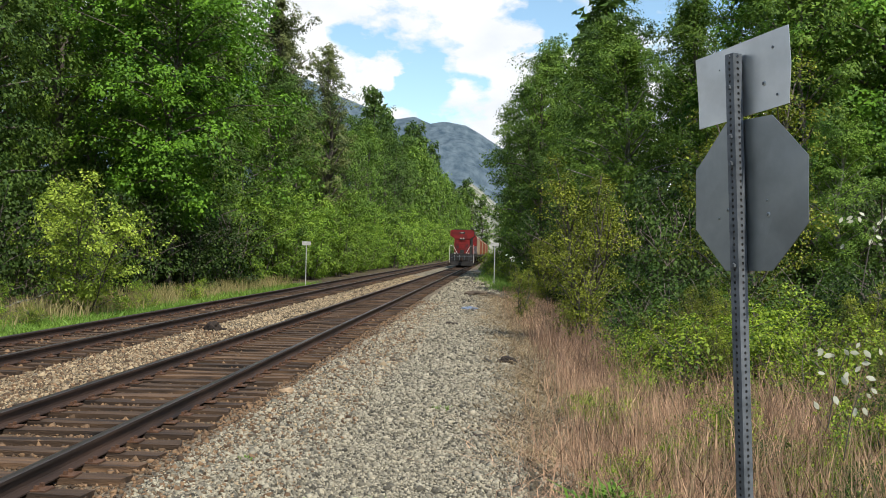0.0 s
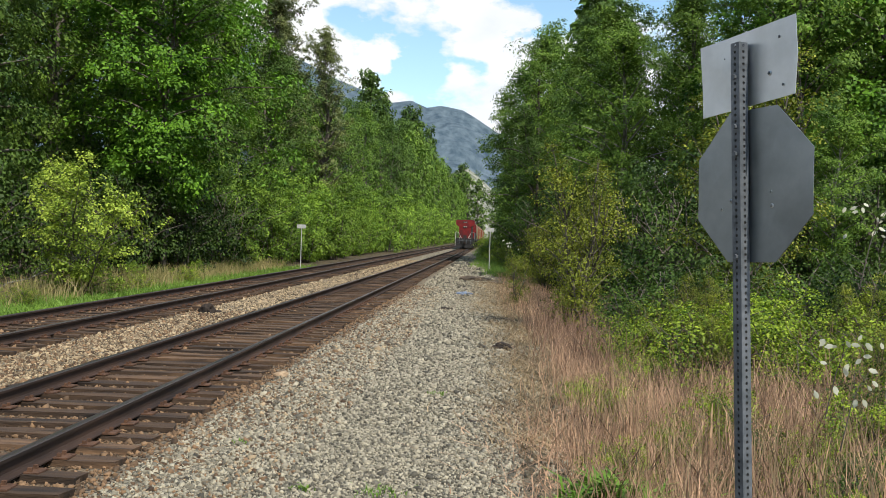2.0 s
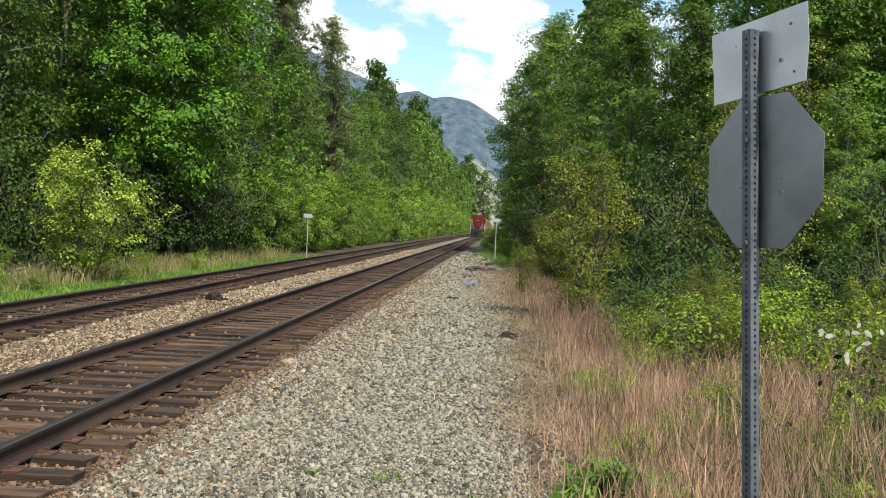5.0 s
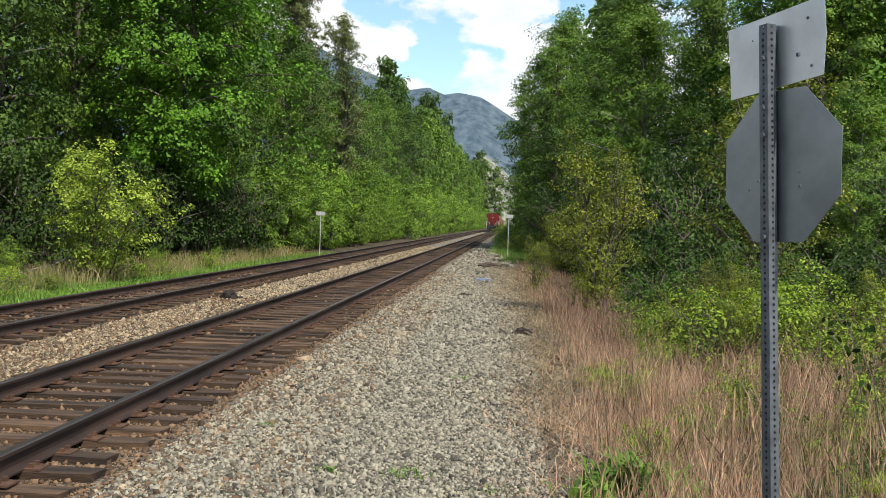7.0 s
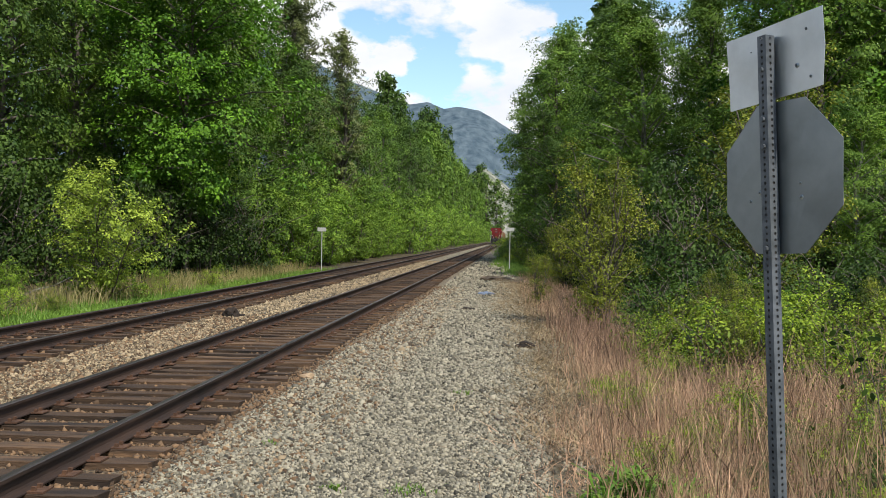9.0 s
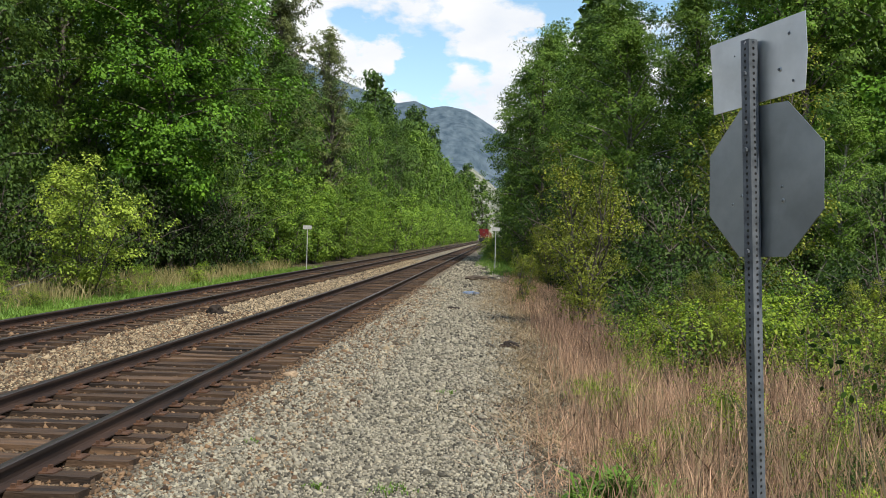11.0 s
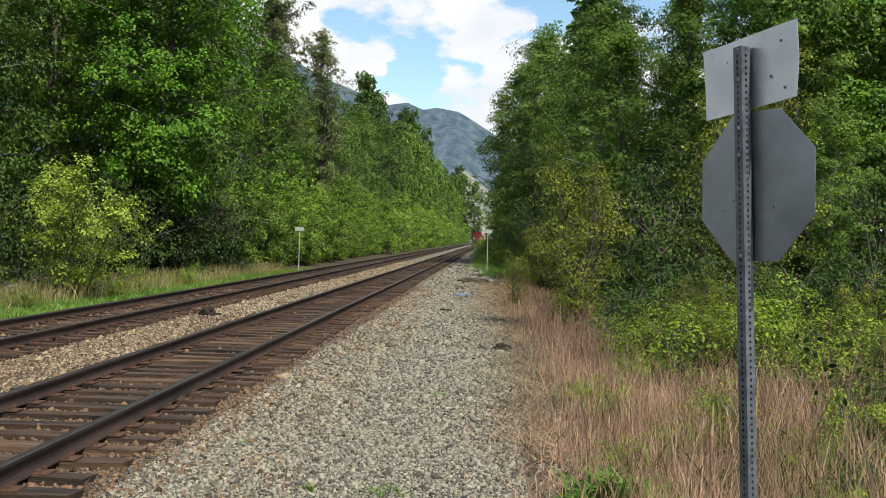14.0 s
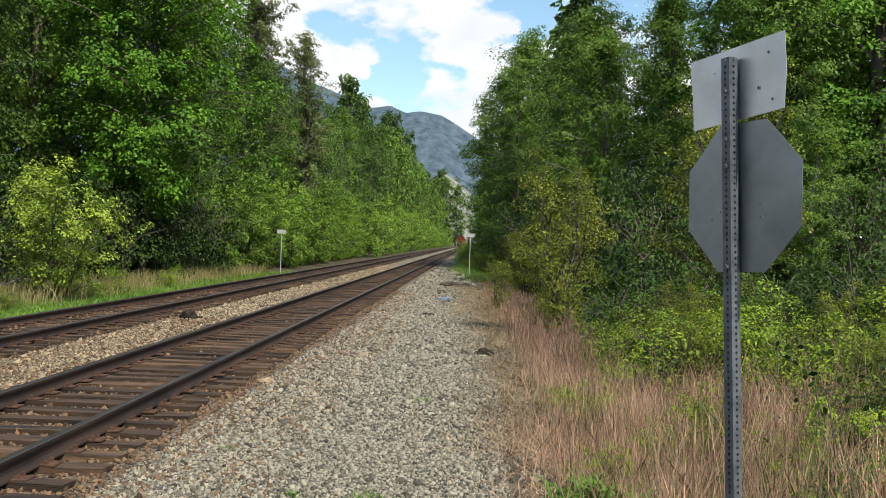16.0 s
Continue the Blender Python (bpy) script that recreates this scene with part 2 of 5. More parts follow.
LEAF_SAPLING = mat("sapling_leaf", (0.055, 0.13, 0.014), (0.26, 0.41, 0.045), 0.9, 0.62, bump=0, vary=0.25, leaf=True, gloss=0.3)
GRASS = mat("fresh_grass", (0.075, 0.17, 0.015), (0.2, 0.35, 0.038), 0.8, 0.6, bump=0, leaf=True)
DULLGRASS = mat("seeding_grass", (0.15, 0.155, 0.04), (0.44, 0.37, 0.17), 0.6, 0.8, bump=0, leaf=True)
PETAL = mat("white_petal", (0.45, 0.48, 0.36), (0.66, 0.67, 0.54), 5, 0.6, bump=0, leaf=True)
RED = mat("faded_red_paint", (0.09, 0.005, 0.006), (0.21, 0.011, 0.011), 1.5, 0.5, bump=0.05)
BLACK = mat("sooty_black_paint", (0.012, 0.012, 0.013), (0.035, 0.033, 0.032), 2, 0.55, bump=0.1)
WHITE = mat("white_paint", (0.68, 0.68, 0.66), (0.80, 0.80, 0.78), 3, 0.5, bump=0.05)
CREAM = mat("dusty_cream_paint", (0.22, 0.17, 0.11), (0.34, 0.28, 0.19), 0.8, 0.7, bump=0.1)
ORANGE = mat("oxide_red_paint", (0.16, 0.04, 0.02), (0.26, 0.07, 0.032), 0.8, 0.65, bump=0.1)
GREYSIGN = mat("pale_sign_paint", (0.36, 0.37, 0.36), (0.48, 0.49, 0.47), 4, 0.6, bump=0.02)
DARKDEBRIS = mat("burnt_wood", (0.01, 0.008, 0.006), (0.035, 0.023, 0.016), 18, 0.9, bump=0.8)
BLUEBAG = mat("blue_plastic", (0.05, 0.09, 0.17), (0.16, 0.22, 0.32), 9, 0.4, bump=0.3)
LAMP = mat("lamp_lens", (0.3, 0.29, 0.26), (0.45, 0.43, 0.4), 4, 0.15, bump=0)
# the ridge's blue is distance haze mixed into its base colour
ROCKHILL = mat("haze_blue_mountain", (0.017, 0.043, 0.066), (0.10, 0.14, 0.165), 0.04, 0.95, bump=0.0, spread=0.36, squash=(1, 0.3, 0.2))
DEADSTALK = mat("dead_stalk", (0.085, 0.045, 0.03), (0.42, 0.27, 0.18), 1.2, 0.85, bump=0, leaf=True, spread=0.5)
SCREE = mat("pale_rock_face", (0.06, 0.08, 0.045), (0.3, 0.3, 0.24), 0.06, 0.95, bump=0, spread=0.3, squash=(1, 1, 0.4))


# ---- builders ----
def link(name, bm, material, parent=None, label="", smooth=False):
    me = bpy.data.meshes.new(name)
    bm.to_mesh(me)
    bm.free()
    for m in material if isinstance(material, (list, tuple)) else [material]:
        me.materials.append(m)
    if smooth:
        me.polygons.foreach_set("use_smooth", [True] * len(me.polygons))
    ob = new(name, me)
    if parent is not None:
        ob.parent = parent
    if label:
        tagged(ob, label)
    return ob


def part(name, bm, material, parent, label="", smooth=False):
    return link(name, bm, material, parent, label, smooth)


def box(bm, x0, x1, y0, y1, z0, z1, bevel=0.0):
    g = bmesh.ops.create_cube(bm, size=1)
    bmesh.ops.scale(bm, vec=(x1 - x0, y1 - y0, z1 - z0), verts=g["verts"])
    bmesh.ops.translate(bm, vec=((x0 + x1) / 2, (y0 + y1) / 2, (z0 + z1) / 2), verts=g["verts"])
    if bevel:
        ed = list({e for v in g["verts"] for e in v.link_edges})
        bmesh.ops.bevel(bm, geom=ed, offset=bevel, segments=2, affect="EDGES")
    return g["verts"]


def tube(bm, pts, radii, seg=6, caps=True):
    pts = [Vector(p) for p in pts]
    rings = []
    for i, p in enumerate(pts):
        d = (pts[min(i + 1, len(pts) - 1)] - pts[max(i - 1, 0)]).normalized()
        u = d.cross(Vector((0.31, 0.17, 0.93)) if abs(d.z) < 0.9 else Vector((1, 0.1, 0))).normalized()
        v = d.cross(u)
        rings.append([bm.verts.new(p + float(radii[i]) * (math.cos(a) * u + math.sin(a) * v)) for a in [2 * math.pi * k / seg for k in range(seg)]])
    for a, b in zip(rings, rings[1:]):
        for k in range(seg):
            bm.faces.new((a[k], a[(k + 1) % seg], b[(k + 1) % seg], b[k]))
    if caps:
        bm.faces.new(rings[0][::-1])
        bm.faces.new(rings[-1])
    return [v for ring in rings for v in ring]


def grow(bm, wood, pts, radii, seg):
    """A branch that grows out of the nearest point of the wood."""
    p = Vector(pts[0])
    root = min(wood, key=lambda v: (v.co - p).length_squared)
    ring = tube(bm, pts[1:] if len(pts) > 2 else [Vector(pts[0]).lerp(Vector(pts[1]), 0.3), pts[1]], radii[1:] if len(pts) > 2 else radii, seg, False)
    for k in range(seg):
        bm.faces.new((root, ring[k], ring[(k + 1) % seg]))
    return [root] + ring


def extrude(bm, profile, y0, y1, axis="y", slots=None):
    """A closed profile of (x, z) drawn out along y (or, axis x, of (y, z) along x)."""
    def at(a, c, d):
        return bm.verts.new((a, d, c) if axis == "y" else (d, a, c))
    A, B = [at(a, c, y0) for a, c in profile], [at(a, c, y1) for a, c in profile]
    n = len(profile)
    for k in range(n):
        f = bm.faces.new((A[k], B[k], B[(k + 1) % n], A[(k + 1) % n]))
        if slots and k in slots:
            f.material_index = 1
    bm.faces.new(A)
    bm.faces.new(B[::-1])
    bmesh.ops.recalc_face_normals(bm, faces=bm.faces)


def quads(name, V, material, parent=None):
    """One mesh of separate blades or leaves; V: n x corners x 3."""
    n, c = V.shape[:2]
    me = bpy.data.meshes.new(name)
    me.vertices.add(c * n)
    me.vertices.foreach_set("co", np.ascontiguousarray(V, dtype=np.float32).ravel())
    me.loops.add(c * n)
    me.loops.foreach_set("vertex_index", np.arange(c * n, dtype=np.int32))
    me.polygons.add(n)
    me.polygons.foreach_set("loop_start", np.arange(0, c * n, c, dtype=np.int32))
    me.update(calc_edges=True)
    me.materials.append(material)
    ob = new(name, me)
    if parent is not None:
        ob.parent = parent
    return ob


def unit(a):
    return a / np.maximum(np.linalg.norm(a, axis=-1, keepdims=True), 1e-9)


def leaf_quads(rng, C, out, size, up=0.5, wide=0.62, small=False):
    """Leaves at C that face partly up and partly the way out."""
    n = len(C)
    nor = unit(out * (1.25 - up) + np.array([0, 0, up]) + rng.normal(0, 0.33, (n, 3)))
    a = unit(np.cross(nor, rng.normal(0, 1, (n, 3))))
    a[:, 2] -= 0.25
    a = unit(a)
    b = unit(np.cross(nor, a))
    s = (size * rng.uniform(0.6, 1.25, n))[:, None]
    fold = nor * s * 0.10
    if small:
        return np.stack([C - a * s * 0.45 - b * s * wide * 0.3, C + b * s * wide * 0.75, C + a * s * 0.62 - b * s * wide * 0.2], axis=1)
    return np.stack([C - a * s * 0.5, C + b * s * wide / 2 + fold, C + a * s * 0.5, C - b * s * wide / 2 + fold], axis=1)


# ---- ground ----
def profile_z(x):
    """Height of the ground across the line: ballast bed, shoulder, ditches and the banks beyond."""
    return np.interp(x, [-400, -60, -22, -15, -12.2, -10.6, -9.9, -6.2, -2.4, -1.6, 0.6, 1.6, 4, 9, 40, 400],
                     [12, 2.5, 0.1, -0.45, -0.5, -0.42, -0.215, -0.235, -0.232, -0.25, -0.27, -0.36, -0.3, 0.1, 1.5, 10])


def ground_z(x, y):
    return profile_z(np.asarray(x, float)) + 0.012 * np.sin(np.asarray(x) * 2.1 + np.asarray(y) * 0.7) * (np.asarray(x) > -2)


def build_ground():
    xs = np.unique(np.concatenate([np.linspace(-3900, -60, 12), np.linspace(-60, -14, 12), np.arange(-14, 8, 0.4), np.linspace(8, 60, 14), np.linspace(60, 3900, 12)]))
    ys = np.unique(np.concatenate([np.linspace(-200, 0, 8), np.arange(0, 40, 0.8), np.linspace(40, 200, 30), np.linspace(200, 4500, 30)]))
    X, Y = np.meshgrid(xs, ys)
    Z = ground_z(X, Y)
    V = np.stack([X, Y, Z], -1).reshape(-1, 3)
    w = len(xs)
    F = [(j * w + i, j * w + i + 1, (j + 1) * w + i + 1, (j + 1) * w + i) for j in range(len(ys) - 1) for i in range(w - 1)]
    me = bpy.data.meshes.new("ground")
    me.from_pydata(V.tolist(), [], F)
    me.materials.append(GROUND)
    me.polygons.foreach_set("use_smooth", [True] * len(F))
    tagged(new("ground", me), "pale crushed stone beside the line, mossy soil beyond", "ground", kind="structure")


build_ground()


def build_mountain(name, dist, crest, depth, rough, material, label, seed):
    """A ridge: its crest drawn from a few turning points (x, height), falling towards the valley."""
    xs = np.linspace(crest[0][0], crest[-1][0], 220)
    top = np.interp(xs, [c[0] for c in crest], [c[1] for c in crest])
    V, F, rows = [], [], 60
    for j in range(rows):
        f = j / (rows - 1)
        for x, h in zip(xs, top):
            p = Vector((x / 260, f * depth / 260, seed))
            n = noise.fractal(p, 1.0, 2.0, 6) if j else noise.fractal(p * 4, 1.0, 2.0, 4) * 0.5
            gully = abs(noise.noise(Vector((x / 120 + f, f * 0.8, seed + 4))))
            z = h * (1 - f) ** 0.8 + n * rough * (0.35 + math.sin(math.pi * min(1, f * 1.2)) if j else 0.35) - gully * rough * 0.8 * min(1, f * 5)
            V.append((x * (1 - 0.25 * f), dist - f * depth, z - 3))
    n = len(xs)
    F = [(j * n + i, j * n + i + 1, (j + 1) * n + i + 1, (j + 1) * n + i) for j in range(rows - 1) for i in range(n - 1)]
    me = bpy.data.meshes.new(name)
    me.from_pydata(V, [], F)
    me.materials.append(material)
    tagged(new(name, me), label, "mountain", kind="structure")


# the far ridge carries its haze in the material colour
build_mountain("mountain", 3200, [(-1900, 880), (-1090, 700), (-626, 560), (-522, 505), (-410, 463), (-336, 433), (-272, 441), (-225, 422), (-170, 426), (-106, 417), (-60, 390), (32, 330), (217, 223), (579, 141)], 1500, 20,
               ROCKHILL, "distant wooded mountain ridge with grey rock bands, haze put into its blue colour", 3.3)
build_mountain("mountain_foothill", 1500, [(-204, -8), (-119, 62), (-76, 96), (-42, 112), (-25, 100), (0, 78), (61, 40), (189, 14)], 200, 9, SCREE, "pale scree slope below the mountain", 8.1)


# ---- railway ----
RAIL_TOP, TIE_TOP, TRACKS = 0.0, -0.172, (-4.0025, -8.085)
TIE_STEP, FAR_END = 0.508, 720.0


def rail_profile(x):
    """Rail section: foot, web, head."""
    return [(x + a, c) for a, c in ((-0.070, -0.172), (0.070, -0.172), (0.070, -0.160), (0.018, -0.146), (0.009, -0.13), (0.009, -0.045), (0.036, -0.036), (0.036, -0.010), (0.026, 0.0),
                                    (-0.026, 0.0), (-0.036, -0.010), (-0.036, -0.036), (-0.009, -0.045), (-0.009, -0.13), (-0.018, -0.146), (-0.070, -0.160))]


def tie_mesh(k):
    bm = bmesh.new()
    rng = random.Random(40 + k)
    box(bm, -1.30, 1.30, -0.112, 0.112, -0.16, 0.0)
    bmesh.ops.subdivide_edges(bm, edges=[e for e in bm.edges if abs(e.verts[0].co.x - e.verts[1].co.x) > 1], cuts=5)
    for v in bm.verts:
        v.co += Vector((rng.uniform(-0.03, 0.03) if abs(v.co.x) > 1.2 else 0, rng.uniform(-0.012, 0.012), rng.uniform(-0.012, 0.004) if v.co.z > -0.05 else 0))
    me = bpy.data.meshes.new("tie")
    bm.to_mesh(me)
    bm.free()
    me.materials.append(TIE)
    return me


def plate_mesh():
    bm = bmesh.new()
    box(bm, -0.19, 0.19, -0.088, 0.088, 0.0, 0.014)
    for sx in (-0.105, 0.105):
        for sy in (-0.05, 0.05):
            box(bm, sx - 0.016, sx + 0.016, sy - 0.016, sy + 0.016, 0.012, 0.045)
    me = bpy.data.meshes.new("tie_plate")
    bm.to_mesh(me)
    bm.free()
    me.materials.append(PLATE)
    return me


def build_track(x, near):
    track = tagged(new("railway_track"), "railway track of rusty rails on weathered wooden ties", "railway track", "parallel tracks", "structure")
    for dx in (-0.7525, 0.7525):
        bm = bmesh.new()
        extrude(bm, rail_profile(x + dx), -6, FAR_END, slots={7, 8, 9})
        part("rail", bm, [RAIL, RAILHEAD], track, "rusty steel rail with a worn head")
    ties = [tie_mesh(k) for k in range(6)]
    plate = plate_mesh()
    rng = random.Random(int(-x * 10))
    first = -5.1 if near else 1.9
    for i in range(204):
        y = first + i * TIE_STEP + rng.uniform(-0.035, 0.035)
        ob = new("tie", ties[rng.randrange(6)])
        ob.parent = track
        ob.matrix_basis = pose(x + rng.uniform(-0.06, 0.06), y, TIE_TOP + rng.uniform(-0.012, 0.003), 0, rng.uniform(-0.4, 0.4), rng.uniform(-1.3, 1.3))
        if 8 < i < 70:
            for dx in (-0.7525, 0.7525):
                pl = new("tie_plate", plate)
                pl.parent = track
                pl.matrix_basis = pose(x + dx, y, TIE_TOP, 0, 0, rng.uniform(-1, 1))
    V, F = [], []
    for i in range(204, 710):
        y = first + i * TIE_STEP
        k = len(V)
        V += [(x - 1.3, y - 0.11, TIE_TOP - 0.006), (x + 1.3, y - 0.11, TIE_TOP - 0.006), (x + 1.3, y + 0.11, TIE_TOP - 0.006), (x - 1.3, y + 0.11, TIE_TOP - 0.006),
              (x - 1.3, y - 0.11, -0.3), (x + 1.3, y - 0.11, -0.3), (x + 1.3, y + 0.11, -0.3), (x - 1.3, y + 0.11, -0.3)]
        F += [(k, k + 1, k + 2, k + 3), (k, k + 4, k + 5, k + 1), (k + 1, k + 5, k + 6, k + 2)]
    me = bpy.data.meshes.new("far_ties")
    me.from_pydata(V, [], F)
    me.materials.append(TIE)
    ob = new("far_ties", me)
    ob.parent = track
    tagged(ob, kind="stuff")


build_track(TRACKS[0], True)
build_track(TRACKS[1], False)


# ---- loose stone ----
def build_stones(name, boxes, material, seed, label):
    """Crushed stone as uneven blocks, strewn over stretches (x0, x1, y0, y1, per square metre, size)."""
    rng = np.random.default_rng(seed)
    cube = np.array([(a, b, c) for a in (-.5, .5) for b in (-.5, .5) for c in (-.5, .5)])
    face = np.array([(0, 1, 3, 2), (4, 6, 7, 5), (0, 4, 5, 1), (2, 3, 7, 6), (0, 2, 6, 4), (1, 5, 7, 3)])
    VV, n0 = [], 0
    for x0, x1, y0, y1, dens, size in boxes:
        n = int((x1 - x0) * (y1 - y0) * dens)
        c = np.stack([rng.uniform(x0, x1, n), rng.uniform(y0, y1, n), np.zeros(n)], 1)
        s = size * rng.lognormal(0, 0.33, (n, 1, 1)) * rng.uniform(0.6, 1.25, (n, 1, 3))
        v = cube[None] * s * rng.uniform(0.55, 1.15, (n, 8, 1)) + rng.normal(0, 0.07, (n, 8, 3)) * s
        q = unit(rng.normal(0, 1, (n, 4)))
        w, x, y, z = q.T
        R = np.stack([1 - 2 * (y * y + z * z), 2 * (x * y - w * z), 2 * (x * z + w * y), 2 * (x * y + w * z), 1 - 2 * (x * x + z * z), 2 * (y * z - w * x),
                      2 * (x * z - w * y), 2 * (y * z + w * x), 1 - 2 * (x * x + y * y)], 1).reshape(n, 3, 3)
        v = np.einsum("nij,nkj->nki", R, v)
        c[:, 2] = ground_z(c[:, 0], c[:, 1]) + size * rng.uniform(0.0, 0.35, n)
        VV.append(v + c[:, None])
    V = np.concatenate(VV)
    n = len(V)
    F = (face[None] + 8 * np.arange(n)[:, None, None]).reshape(-1, 4)
    me = bpy.data.meshes.new(name)
    me.vertices.add(8 * n)
    me.vertices.foreach_set("co", V.astype(np.float32).ravel())
    me.loops.add(F.size)
    me.loops.foreach_set("vertex_index", F.astype(np.int32).ravel())
    me.polygons.add(len(F))
    me.polygons.foreach_set("loop_start", np.arange(0, F.size, 4, dtype=np.int32))
    me.update(calc_edges=True)
    me.materials.append(material)
    tagged(new(name, me), label, "gravel", kind="stuff")


def islands(m, amount=1.0):
    """Let each stone of a heap take its own shade."""
    nt = m.node_tree
    ramp = [n for n in nt.nodes if n.type == "VALTORGB"][0]
    geo = nt.nodes.new("ShaderNodeNewGeometry")
    nt.links.new(geo.outputs["Random Per Island"], ramp.inputs["Fac"])
    ramp.color_ramp.elements[0].position, ramp.color_ramp.elements[1].position = 0.0, 1.0


islands(STONE)
islands(STONE_TAN)
islands(STONE_BROWN)
build_stones("gravel", [(-2.5, 0.7, 5.8, 10.5, 1900, 0.0215), (-2.5, 0.75, 10.5, 18, 760, 0.026), (-2.4, 0.7, 18, 34, 230, 0.033), (-2.4, 0.6, 34, 58, 58, 0.05), (-2.4, 0.4, 58, 100, 12, 0.085), (0.6, 1.5, 5, 26, 120, 0.028)],
             STONE, 5, "pale grey crushed stone strewn beside the track")
build_stones("trackbed_gravel", [(-6.75, -5.33, 8.5, 20, 420, 0.029), (-6.75, -5.33, 20, 40, 180, 0.034), (-6.7, -5.35, 40, 80, 60, 0.045), (-2.5, -1.4, 6.0, 14, 160, 0.024), (-2.4, -1.2, 14, 40, 60, 0.032)], STONE_TAN, 15, "tan crushed stone between the two tracks")
build_stones("ballast", [(-5.3, -2.72, 5.8, 14, 300, 0.028), (-5.3, -2.6, 16, 30, 60, 0.040), (-9.5, -6.8, 14, 34, 70, 0.040), (-2.75, -2.1, 5.8, 16, 420, 0.026), (-2.1, -1.2, 5.8, 24, 130, 0.026), (-2.7, -1.7, 16, 40, 90, 0.033), (-6.75, -5.33, 8.5, 24, 130, 0.034)], STONE_BROWN, 6,
             "rust-brown ballast stones between the ties")


# ---- road sign beside the camera ----
def perforated_tube(bm, w, z0, n, hole=0.0068, pitch=0.0254):
    """Square tube with a round hole in every inch of each of its four sides."""
    ang = [math.pi / 4 * k for k in range(8)]
    h = w / 2
    for side in range(4):
        R = Matrix.Rotation(side * math.pi / 2, 3, "Z")
        for i in range(n):
            zc = z0 + (i + 0.5) * pitch
            ring, deep, rim = [], [], []
            for a in ang:
                ca, sa = math.cos(a), math.sin(a)
                k = 1 / max(abs(ca), abs(sa))
                ring.append(bm.verts.new(R @ Vector((hole * ca, -h, 0)) + Vector((0, 0, zc + hole * sa))))
                deep.append(bm.verts.new(R @ Vector((hole * ca, -h + 0.003, 0)) + Vector((0, 0, zc + hole * sa))))
                rim.append(bm.verts.new(R @ Vector((h * ca * k, -h, 0)) + Vector((0, 0, zc + pitch / 2 * sa * k))))
            for a in range(8):
                b = (a + 1) % 8
                bm.faces.new((rim[a], rim[b], ring[b], ring[a]))
                bm.faces.new((ring[a], ring[b], deep[b], deep[a]))
    bmesh.ops.remove_doubles(bm, verts=bm.verts[:], dist=0.0004)


def pit(parent, x, z, r, hollow):
    """A shot mark: a raised pale rim round a centre of the given colour."""
    bm = bmesh.new()
    bmesh.ops.create_uvsphere(bm, u_segments=10, v_segments=6, radius=r, matrix=pose(x, 0.002, z) @ Matrix.Diagonal((1, 0.45, 1, 1)))
    rim = part("dent", bm, ALU, parent, "small shot dent")
    bm = bmesh.new()
    bmesh.ops.create_uvsphere(bm, u_segments=10, v_segments=6, radius=r * 0.7, matrix=pose(x - r * 0.2, -0.002, z + r * 0.1) @ Matrix.Diagonal((1, 0.5, 1, 1)))
    part("dent_hole", bm, hollow, rim)


def dented_sheet(outline, thick, seed):
    """A sheet in x and z, cut to an outline, with small dents; its back faces -y."""
    bm = bmesh.new()
    f = bm.faces.new([bm.verts.new((x, 0, z)) for x, z in outline])
    bmesh.ops.triangulate(bm, faces=[f])
    bmesh.ops.subdivide_edges(bm, edges=bm.edges[:], cuts=5, use_grid_fill=True)
    bmesh.ops.triangulate(bm, faces=bm.faces[:])
    for v in bm.verts:
        v.co.y = 0.006 * noise.noise(Vector((v.co.x * 5, seed, v.co.z * 5)))
    back = bm.faces[:]
    g = bmesh.ops.extrude_face_region(bm, geom=back)
    for v in [e for e in g["geom"] if isinstance(e, bmesh.types.BMVert)]:
        v.co.y += thick
    bmesh.ops.recalc_face_normals(bm, faces=bm.faces[:])
    return bm


